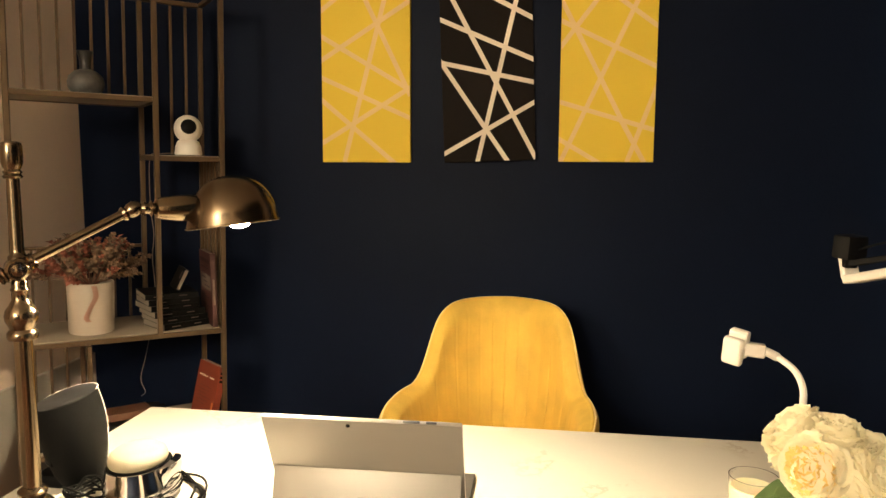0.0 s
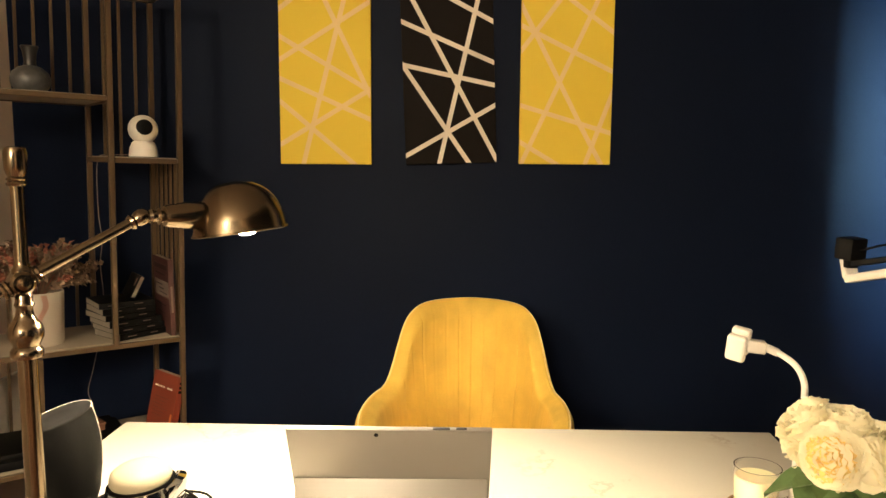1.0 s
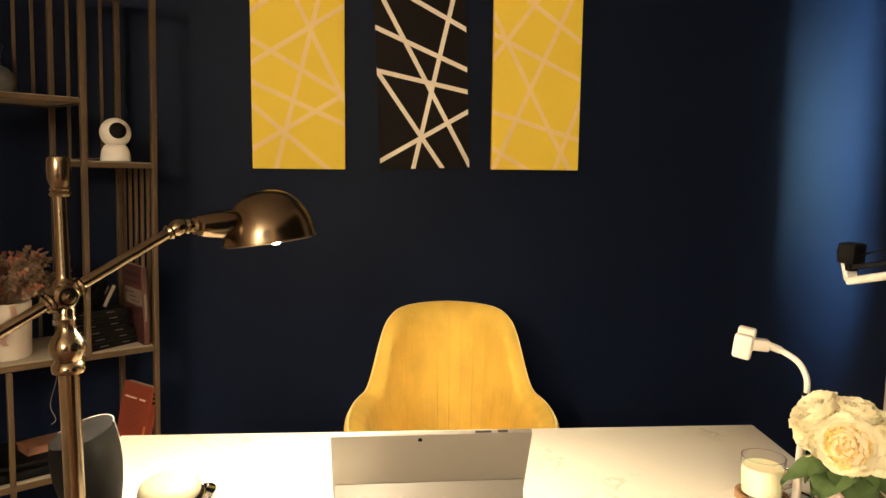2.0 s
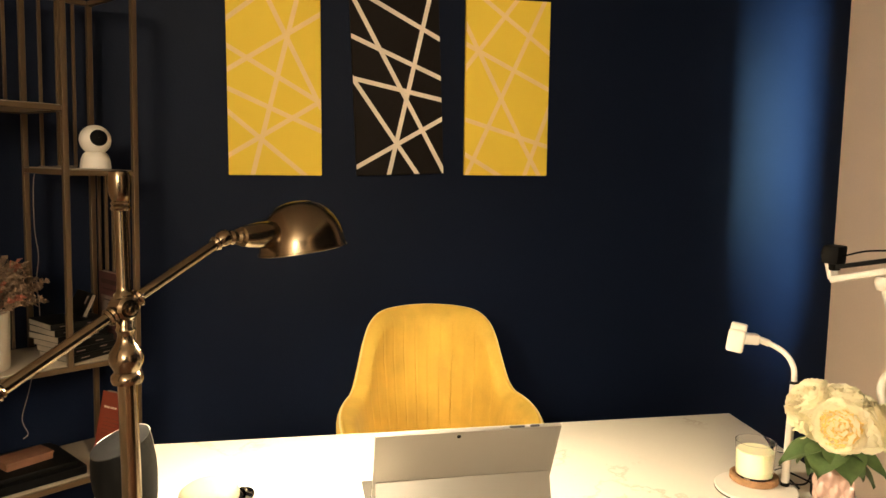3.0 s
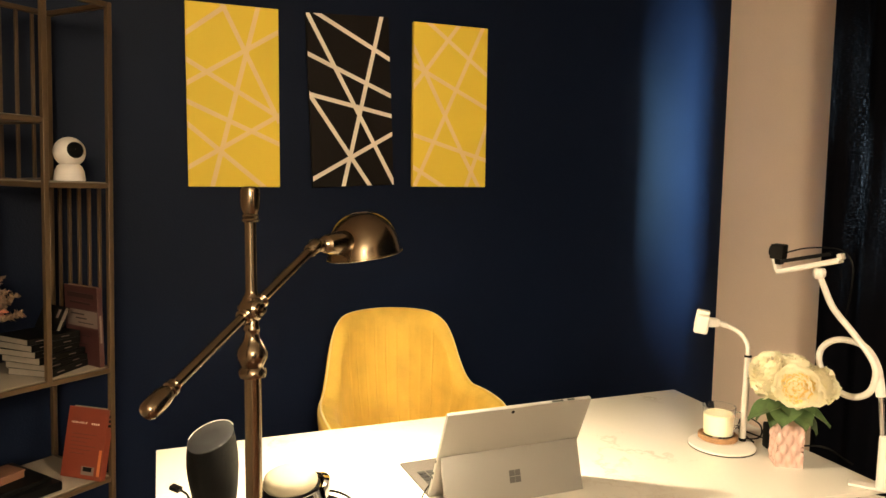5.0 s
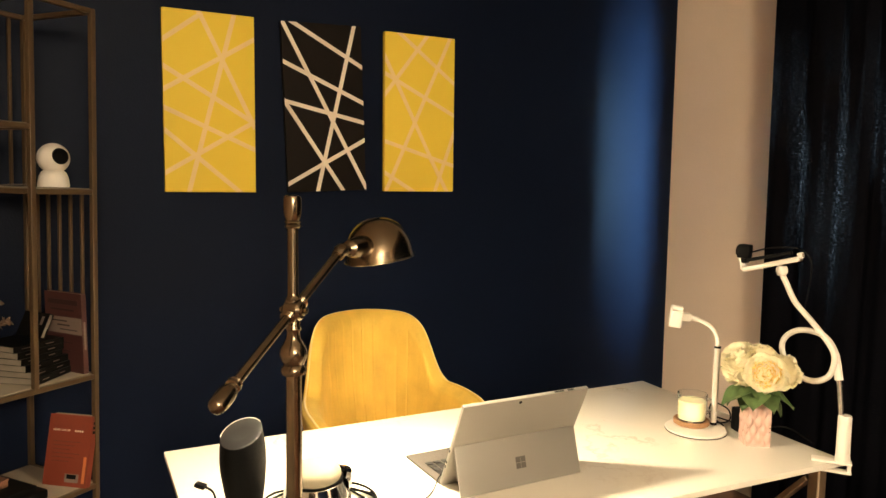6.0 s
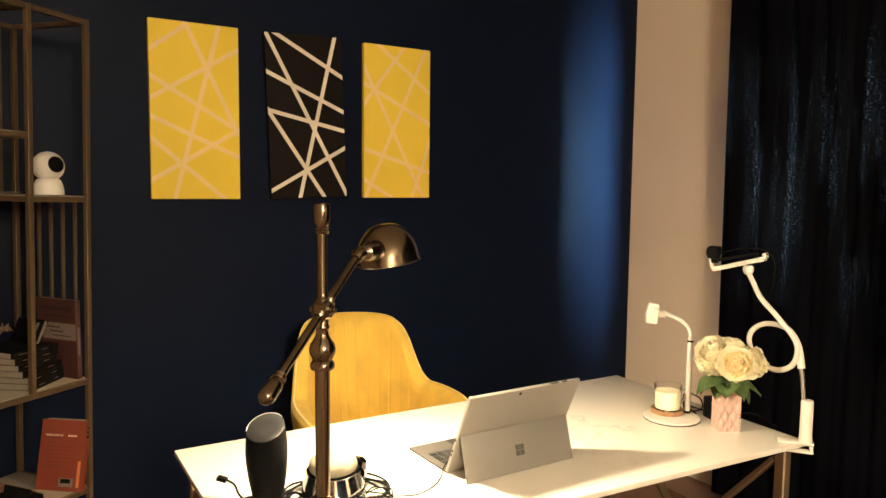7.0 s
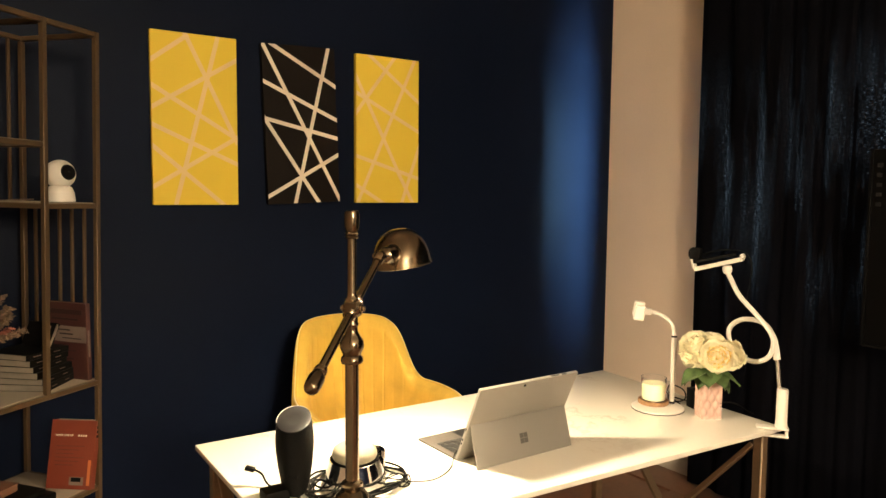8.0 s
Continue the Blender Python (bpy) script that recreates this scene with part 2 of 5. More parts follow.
def box(lo, hi, bevel=0.0, bm=None, m=None, seg=2):
    bm = bm or bmesh.new()
    tmp = bmesh.new()
    bmesh.ops.create_cube(tmp, size=1)
    for v in tmp.verts:
        v.co = Vector([(lo[i] + hi[i]) / 2 + v.co[i] * (hi[i] - lo[i]) for i in range(3)])
    if bevel:
        bmesh.ops.bevel(tmp, geom=tmp.edges[:], offset=bevel, segments=seg, profile=0.6, affect="EDGES")
    return join(bm, tmp, m)


def join(bm, tmp, m=None):
    made = [bm.verts.new((m @ v.co) if m is not None else v.co) for v in tmp.verts]
    tmp.verts.index_update()
    for f in tmp.faces:
        bm.faces.new([made[v.index] for v in f.verts])
    tmp.free()
    return bm


def lathe(profile, n=32, bm=None, m=None, squash=1.0):
    """Turns (radius, height) pairs round the z axis; ends are closed."""
    bm = bm or bmesh.new()
    m = m if m is not None else Matrix()
    rings = []
    for r, z in profile:
        if r < 1e-6:
            rings.append([bm.verts.new(m @ Vector((0, 0, z)))])
        else:
            rings.append([bm.verts.new(m @ Vector((r * math.cos(k * math.tau / n), squash * r * math.sin(k * math.tau / n), z))) for k in range(n)])
    for a, b in zip(rings, rings[1:]):
        for k in range(n):
            j = (k + 1) % n
            if len(a) == 1 and len(b) == 1:
                continue
            if len(a) == 1:
                bm.faces.new((a[0], b[k], b[j]))
            elif len(b) == 1:
                bm.faces.new((a[k], a[j], b[0]))
            else:
                bm.faces.new((a[k], a[j], b[j], b[k]))
    for ring in (rings[0], rings[-1]):
        if len(ring) > 1:
            bm.faces.new(ring)
    return bm


def along(a, b):
    """A matrix at a whose z axis points to b."""
    d = Vector(b) - Vector(a)
    return Matrix.Translation(a) @ d.to_track_quat("Z", "Y").to_matrix().to_4x4()


def curve_points(pts, k=8):
    """A smooth path through the points."""
    p = [Vector(q) for q in pts]
    p = [p[0] * 2 - p[1]] + p + [p[-1] * 2 - p[-2]]
    out = []
    for i in range(1, len(p) - 2):
        a, b, c, d = p[i - 1:i + 3]
        for j in range(k):
            t = j / k
            out.append(0.5 * (2 * b + (c - a) * t + (2 * a - 5 * b + 4 * c - d) * t * t + (3 * b - a - 3 * c + d) * t ** 3))
    return out + [p[-2]]


def tube(pts, r, n=10, bm=None, closed=False):
    bm = bm or bmesh.new()
    p = [Vector(q) for q in pts]
    rings, up = [], None
    for i, q in enumerate(p):
        if closed:
            d = p[(i + 1) % len(p)] - p[i - 1]
        else:
            d = p[min(i + 1, len(p) - 1)] - p[max(i - 1, 0)]
        d.normalize()
        if up is None:
            up = d.orthogonal().normalized()
        up = (up - d * up.dot(d)).normalized()
        side = d.cross(up)
        rad = r[i] if isinstance(r, (list, tuple)) else r
        rings.append([bm.verts.new(q + rad * (math.cos(k * math.tau / n) * up + math.sin(k * math.tau / n) * side)) for k in range(n)])
    for a, b in zip(rings, rings[1:] + ([rings[0]] if closed else [])):
        for k in range(n):
            bm.faces.new((a[k], a[(k + 1) % n], b[(k + 1) % n], b[k]))
    if not closed:
        bm.faces.new(rings[0])
        bm.faces.new(rings[-1])
    return bm


def bar(a, b, w, h=None, bm=None):
    """A square bar from a to b."""
    h = h or w
    n = (Vector(b) - Vector(a)).length
    return box((-w / 2, -h / 2, 0), (w / 2, h / 2, n), min(w, h) * 0.12, bm, along(a, b), 1)


def clip_polygon(poly, x0, y0, x1, y1):
    for axis, limit, sign in ((0, x0, 1), (0, x1, -1), (1, y0, 1), (1, y1, -1)):
        out = []
        for i, q in enumerate(poly):
            p = poly[i - 1]
            dp, dq = sign * (p[axis] - limit), sign * (q[axis] - limit)
            if (dp < 0) != (dq < 0):
                t = dp / (dp - dq)
                out.append((p[0] + (q[0] - p[0]) * t, p[1] + (q[1] - p[1]) * t))
            if dq >= 0:
                out.append(q)
        poly = out
    return poly


def prism(poly, z0, z1, bm=None):
    bm = bm or bmesh.new()
    low = [bm.verts.new((x, y, z0)) for x, y in poly]
    high = [bm.verts.new((x, y, z1)) for x, y in poly]
    bm.faces.new(low[::-1])
    bm.faces.new(high)
    for i in range(len(poly)):
        j = (i + 1) % len(poly)
        bm.faces.new((low[i], low[j], high[j], high[i]))
    return bm


# ---------------- the room ----------------
T = 0.15
floor = solid("floor", box((ROOM_W - T, ROOM_S - T, -0.1), (ROOM_E + T, ROOM_N + T, -0.012)), M_FLOOR, "dark reddish brown wooden floor under the desk", "floor", "structure", smooth=False)
solid("ceiling", box((ROOM_W - T, ROOM_S - T, ROOM_H), (ROOM_E + T, ROOM_N + T, ROOM_H + 0.1)), M_CEIL, "plain off-white painted ceiling of the room", "ceiling", "structure", smooth=False)
solid("wall_north", box((ROOM_W - T, ROOM_N, 0), (ROOM_E + T, ROOM_N + T, ROOM_H)), M_NAVY, "dark navy blue painted wall behind the desk", "wall", "structure", smooth=False)
solid("wall_west", box((ROOM_W - T, ROOM_S, 0), (ROOM_W, ROOM_N, ROOM_H)), M_BEIGE, "beige painted wall behind the corner shelf", "wall", "structure", smooth=False)
# The south wall is out of view; navy keeps reflections in the brass dark.
solid("wall_south", box((ROOM_W - T, ROOM_S - T, 0), (ROOM_E + T, ROOM_S, ROOM_H)), M_NAVY, "unseen wall closing the room, made navy to darken reflections", "wall", "structure", smooth=False)
WY0, WY1, WZ0, WZ1 = -1.2, 1.785, 1.00, 1.84
east = box((ROOM_E, ROOM_S, 0), (ROOM_E + T, WY0, ROOM_H))
box((ROOM_E, WY1, 0), (ROOM_E + T, ROOM_N, ROOM_H), bm=east)
box((ROOM_E, WY0, 0), (ROOM_E + T, WY1, WZ0), bm=east)
box((ROOM_E, WY0, WZ1), (ROOM_E + T, WY1, ROOM_H), bm=east)
solid("wall_east", east, M_BEIGE, "beige painted wall with the curtained window", "wall", "structure", smooth=False)

window = thing("window_1", pose(ROOM_E + 0.09, (WY0 + WY1) / 2, WZ0), "white framed window behind the dark curtain", "window", kind="structure")
hw, hh = (WY1 - WY0) / 2, WZ1 - WZ0
for a, b in (((-0.02, -hw, 0), (0.02, -hw + 0.05, hh)), ((-0.02, hw - 0.05, 0), (0.02, hw, hh)), ((-0.02, -hw + 0.05, 0), (0.02, hw - 0.05, 0.05)), ((-0.02, -hw + 0.05, hh - 0.05), (0.02, hw - 0.05, hh)), ((-0.02, -0.025, 0.05), (0.02, 0.025, hh - 0.05))):
    part("window_frame", box(a, b, 0.004), M_WHITE, window)
for y0, y1 in ((-hw + 0.05, -0.025), (0.025, hw - 0.05)):
    pane = part("pane", box((-0.003, y0, 0.05), (0.003, y1, hh - 0.05)), M_GLASS, window, smooth=False)
    pane.visible_shadow = False

# curtain: one hanging sheet of cloth in folds
cur = thing("curtain", pose(1.385, 0.0, 0.0), "dark navy woven curtain hanging closed before the window", "curtain")
CY1, CY0 = 1.905, -1.9
bm = bmesh.new()
cols = []
NY, NZ = 420, 14
for i in range(NY + 1):
    y = CY1 + (CY0 - CY1) * i / NY
    col = []
    for j in range(NZ + 1):
        z = 0.02 + 2.52 * j / NZ
        ph = 46 * y + 1.7 * math.sin(5.1 * y) + 0.25 * math.sin(2.0 * z + 3 * y)
        amp = (0.014 + 0.007 * math.sin(3.3 * y + 1.0)) * min(1.0, 0.25 + (CY1 - y) / 0.14)
        x = 0.55 * amp * math.sin(ph) + 0.003 * math.sin(2.3 * ph + 1.2) + 0.004 * math.sin(1.9 * z + 7 * y)
        col.append(bm.verts.new((x, y + 0.004 * math.cos(ph), z)))
    cols.append(col)
for a, b in zip(cols, cols[1:]):
    for j in range(NZ):
        bm.faces.new((a[j], b[j], b[j + 1], a[j + 1]))
cloth = part("cloth", bm, M_CURTAIN, cur)
rod = thing("curtain_rod", pose(1.385, 0, 2.575), "dark metal curtain rod above the window", "curtain rod")
part("pole", tube([(0, CY0 - 0.1, 0), (0, CY1 + 0.06, 0)], 0.013), M_BRONZE, rod)
for y in (CY0, 0.0, CY1 - 0.05):
    part("bracket", bar((0.1, y, 0.0), (0.0, y, 0.0), 0.016), M_BRONZE, rod)

# Invented fixture, never in view, to go with the added room light.
lampc = thing("added_wall_lamp", pose(-1.15, ROOM_S, 2.12, 90, 0, 180), "added opal wall lamp out of view, stands for the room light", "wall lamp")
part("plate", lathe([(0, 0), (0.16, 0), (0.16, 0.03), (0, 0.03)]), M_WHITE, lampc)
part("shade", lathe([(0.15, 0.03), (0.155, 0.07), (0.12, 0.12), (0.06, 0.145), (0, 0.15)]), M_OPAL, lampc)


# ---------------- canvases ----------------
def canvas(name, x0, z0, lean, ground, stripe_mat, width, lines, label):
    """A stretched canvas on the wall; lines are end pairs in shares of its width and height (v downwards)."""
    W, H, D = 0.30, 0.60, 0.022
    ob = thing(name, pose(x0 + W / 2, ROOM_N - 0.001, z0 + H / 2, 90, 0, 0) @ pose(0, 0, 0, 0, 0, lean), label, "wall art", "three wall canvases")
    part("canvas_body", box((-W / 2, -H / 2, 0), (W / 2, H / 2, D), 0.003), ground, ob)
    lift = 0.0
    for u0, v0, u1, v1 in lines:
        a, b = Vector(((u0 - 0.5) * W, (0.5 - v0) * H)), Vector(((u1 - 0.5) * W, (0.5 - v1) * H))
        d = (b - a).normalized()
        a, b = a - d * 0.03, b + d * 0.03
        n = Vector((-d.y, d.x)) * width / 2
        poly = clip_polygon([tuple(a + n), tuple(a - n), tuple(b - n), tuple(b + n)], -W / 2 + 0.001, -H / 2 + 0.001, W / 2 - 0.001, H / 2 - 0.001)
        part("stripe", prism(poly, D - 0.002, D + 0.0006 + lift), stripe_mat, ob, smooth=False)
        lift += 0.00012
    return ob


canvas("canvas_picture", -0.813, 1.299, 0, M_CANVAS_Y, M_STRIPE_P, 0.0155, [
    (0.347, 0.04, 0.033, 0.16), (0.423, 0.037, 0.96, 0.59), (0.76, 0.03, 0.253, 1.0), (0.99, 0.13, 0.02, 0.433), (0.027, 0.318, 0.98, 0.598),
    (0.023, 0.54, 0.98, 0.752), (0.98, 0.598, 0.017, 0.89), (0.02, 0.665, 0.817, 1.0)],
    "yellow canvas with pale pink crossing lines on the navy wall")
canvas("canvas_picture", -0.409, 1.304, 2.2, M_CANVAS_K, M_STRIPE_W, 0.0145, [
    (0.015, 0.0, 1.006, 0.995), (0.144, 0.004, 1.0, 0.249), (0.908, 0.002, 0.369, 0.995), (0.0, 0.23, 1.003, 0.466), (0.0, 0.46, 1.0, 0.585),
    (0.0, 0.46, 0.682, 0.991), (1.0, 0.691, 0.0, 0.952)],
    "black canvas with cream crossing lines, hung slightly crooked")
canvas("canvas_picture", -0.024, 1.304, 0, M_CANVAS_Y, M_STRIPE_P, 0.0150, [
    (0.263, 0.025, 0.997, 0.293), (0.58, 0.013, 0.0, 0.392), (0.923, 0.008, 0.027, 0.993), (0.0, 0.258, 0.987, 0.497), (0.0, 0.153, 0.727, 0.847),
    (0.003, 0.682, 0.98, 0.827), (0.99, 0.63, 0.73, 0.99), (0.03, 0.888, 0.383, 0.992), (0.687, 0.812, 0.89, 0.99)],
    "yellow canvas with pale pink crossing lines beside the black one")

# ---------------- desk ----------------
DESK = pose(-0.275, 1.229, 0, 0, 0, -1.1)
desk = thing("desk", DESK, "white marble desk with a bronze metal frame", "desk")
# corners of the slightly irregular top, seen from above: back left, back right, front right, front left
DC = [DESK.inverted() @ Vector((x, y, 0)) for x, y in ((-0.944, 1.587), (0.422, 1.561), (0.372, 0.884), (-0.957, 0.974))]


def desk_at(u, v):
    """A place under the top: u from the left edge to the right, v from the front edge to the back."""
    front, back = DC[3].lerp(DC[2], u), DC[0].lerp(DC[1], u)
    return front.lerp(back, v)


top = box((-0.68, -0.34, 0.737), (0.68, 0.34, 0.75), 0.0025)
for v in top.verts:
    q = desk_at((v.co.x + 0.68) / 1.36, (v.co.y + 0.34) / 0.68)
    v.co.x, v.co.y = q.x, q.y
part("tabletop", top, M_MARBLE, desk, "white marble top with thin brown veins")
for u in (0.031, 0.969):
    f, b = desk_at(u, 0.05), desk_at(u, 0.955)
    for q in (f, b):
        part("leg", bar((q.x, q.y, 0), (q.x, q.y, 0.7365), 0.028), M_BRONZE, desk)
    part("brace", bar((f.x - 0.006, f.y + 0.015, 0.70), (b.x - 0.006, b.y - 0.015, 0.05), 0.026, 0.012), M_BRONZE, desk)
    part("brace", bar((b.x + 0.007, b.y - 0.015, 0.70), (f.x + 0.007, f.y + 0.015, 0.05), 0.026, 0.012), M_BRONZE, desk)
for v in (0.24, 0.955):
    a, b = desk_at(0.043, v), desk_at(0.957, v)
    part("rail", bar((a.x, a.y, 0.721), (b.x, b.y, 0.721), 0.028), M_BRONZE, desk)


# ---------------- chair ----------------
def step_curve(table, v):
    """Smooth value between the rows of a table."""
    for (a, p), (b, q) in zip(table, table[1:]):
        if v <= b:
            t = max(0.0, (v - a) / (b - a))
            return p + (q - p) * t
    return table[-1][1]


def armchair():
    ob = thing("desk_chair", pose(-0.208, 1.97, 0, 0, 0, -4.5), "yellow velvet armchair with channel stitching behind the desk", "chair")
    rim_rows = [(0, 0.874), (20, 0.872), (32, 0.868), (40, 0.854), (48, 0.812), (55, 0.700), (62, 0.645), (75, 0.645), (95, 0.640), (110, 0.62), (122, 0.56)]
    A, B, LOW = 0.289, 0.406, 0.42

    def rim(deg):
        return sum(step_curve(rim_rows, abs(deg + o)) for o in (-4, -3, -2, -1, 0, 1, 2, 3, 4)) / 9

    def place(deg, z, off):
        """off: metres inwards from the outer skin."""
        f = radians(deg)
        r = 1.0 - 0.10 * max(0.0, 0.60 - z) / 0.2
        flare = 0.022 * (z - LOW) / 0.48 * max(0.0, math.cos(f)) ** 1.2
        p = Vector((A * r * math.sin(f), B * r * math.cos(f) + flare, z))
        n = Vector((math.sin(f) / A, math.cos(f) / B, 0)).normalized()
        return p - n * off

    NA, NU = 300, 26
    span = 120.0

    def skin(off, inner):
        bm = bmesh.new()
        cols, arc, last = [], 0.0, None
        arcs = []
        for i in range(NA + 1):
            deg = -span + 2 * span * i / NA
            p = place(deg, 0.62, 0)
            arc += (p - last).length if last else 0.0
            last = p
            arcs.append(arc)
        mid = arcs[NA // 2]
        for i in range(NA + 1):
            deg = -span + 2 * span * i / NA
            top = rim(deg)
            d = abs(((arcs[i] - mid) / 0.053) % 1.0 - 0.5) * 2
            groove = (1 - max(0.0, 1 - (1 - d) / 0.22) ** 2)
            col = []
            for j in range(NU + 1):
                u = j / NU
                z = LOW + (top - LOW) * u
                o = off
                if inner:
                    fade = min(1.0, (top - z) / 0.045)
                    o = off + 0.0045 * (groove - 0.5) * fade * 0.50 + 0.010 * fade * math.sin(min(1, max(0, (z - LOW) / 0.3)) * math.pi)
                    if u > 0.9:
                        o -= (off - 0.020) * ((u - 0.9) / 0.1) ** 2
                elif u > 0.94:
                    o += 0.010 * ((u - 0.94) / 0.06) ** 2
                col.append(bm.verts.new(place(deg, z, o)))
            cols.append(col)
        for a, b in zip(cols, cols[1:]):
            for j in range(NU):
                bm.faces.new((a[j], b[j], b[j + 1], a[j + 1]))
        return bm
    part("shell_lining", skin(0.05, True), M_VELVET, ob, "channel-stitched yellow velvet lining")
    part("shell_back", skin(0.0, False), M_VELVET, ob)
    degs = [-span + 2 * span * i / 200 for i in range(201)]
    bm = bmesh.new()
    rows = []
    for d in degs:
        ring = []
        for k in range(9):
            s = k / 8
            off = 0.009 + 0.013 * s
            ring.append(bm.verts.new(place(d, rim(d), off) + Vector((0, 0, 0.004 * math.sin(math.pi * s)))))
        rows.append(ring)
    for a, b in zip(rows, rows[1:]):
        for k in range(8):
            bm.faces.new((a[k], a[k + 1], b[k + 1], b[k]))
    part("rim_cover", bm, M_VELVET, ob)
    part("piping", tube([place(d, rim(d) + 0.001, 0.010) for d in degs], 0.0032, 8), M_PIPING, ob, "pale yellow piping along the rim")
    bm = lathe([(0, 0.38), (0.20, 0.38), (0.225, 0.395), (0.23, 0.43), (0.22, 0.465), (0.18, 0.482), (0, 0.485)], 48, m=pose(0, 0.08, 0), squash=1.25)
    part("seat", bm, M_VELVET, ob)
    part("column", lathe([(0, 0.06), (0.028, 0.06), (0.028, 0.37), (0.06, 0.38), (0, 0.38)], 20), M_BRONZE, ob)
    for k in range(4):
        f = radians(45 + 90 * k)
        part("leg", tube([(0.02 * math.cos(f), 0.02 * math.sin(f), 0.085), (0.15 * math.cos(f), 0.15 * math.sin(f), 0.06), (0.27 * math.cos(f), 0.27 * math.sin(f), 0.014)], [0.018, 0.015, 0.012]), M_BRONZE, ob)
    return ob


armchair()


# ---------------- corner shelf ----------------
SHELF = pose(-1.068, 2.214, 0, 0, 1.2, 0) @ pose(0, 0, 0, 0, 0, 37.6)    # it leans a little
SD, SL, SM = 0.278, -0.556, -0.186
shelf = thing("corner_shelf", SHELF, "gold metal open shelf with cream boards across the corner", "shelf")
P = 0.0152
TOPZ = 1.808
for a in (0, SM, SL):
    for b in (0, SD):
        part("post", bar((a, b, 0.772 if a == SM else -0.012), (a, b, TOPZ), P), M_GOLD, shelf)
for b in (0, SD):
    part("leg", bar((-0.378, b, -0.012), (-0.378, b, 0.766), P * 0.9), M_GOLD, shelf)


def shelf_level(z, a0, a1, board=True):
    for b in (0, SD):
        part("rail", bar((a0 + P / 2, b, z - P / 2), (a1 - P / 2, b, z - P / 2), P * 0.96), M_GOLD, shelf)
    for a in (a0, a1):
        part("rail", bar((a, P / 2, z - P / 2), (a, SD - P / 2, z - P / 2), P * 0.96), M_GOLD, shelf)
    if board:
        part("board", box((a0 + P / 2, P / 2 - 0.004, z - 0.012), (a1 - P / 2, SD - P / 2 + 0.004, z + 0.002), 0.001), M_BOARD, shelf)


shelf_level(TOPZ, SL, SM, False)
shelf_level(TOPZ, SM, 0, False)
shelf_level(1.478, SL, SM)
shelf_level(1.312, SM, 0)
shelf_level(0.785, SL, 0)
shelf_level(0.462, SL, 0)


def rods(p0, p1, n, z0, z1):
    for k in range(n):
        s = (k + 1) / (n + 1)
        a, b = p0[0] + (p1[0] - p0[0]) * s, p0[1] + (p1[1] - p0[1]) * s
        part("rod", bar((a, b, z0), (a, b, z1), 0.0085), M_GOLD, shelf)


rods((SM, SD), (0, SD), 3, 1.315, TOPZ - P)
rods((SL, SD), (SM, SD), 7, 1.48, TOPZ - P)
rods((0, 0), (0, SD), 5, 0.787, 1.296)
part("rail", bar((SL, SD, 1.02), (SM, SD, 1.02), 0.010), M_GOLD, shelf)
rods((SL, SD), (SM, SD), 7, 0.787, 1.016)
rods((SL, SD), (-0.378, SD), 3, 0.464, 0.767)


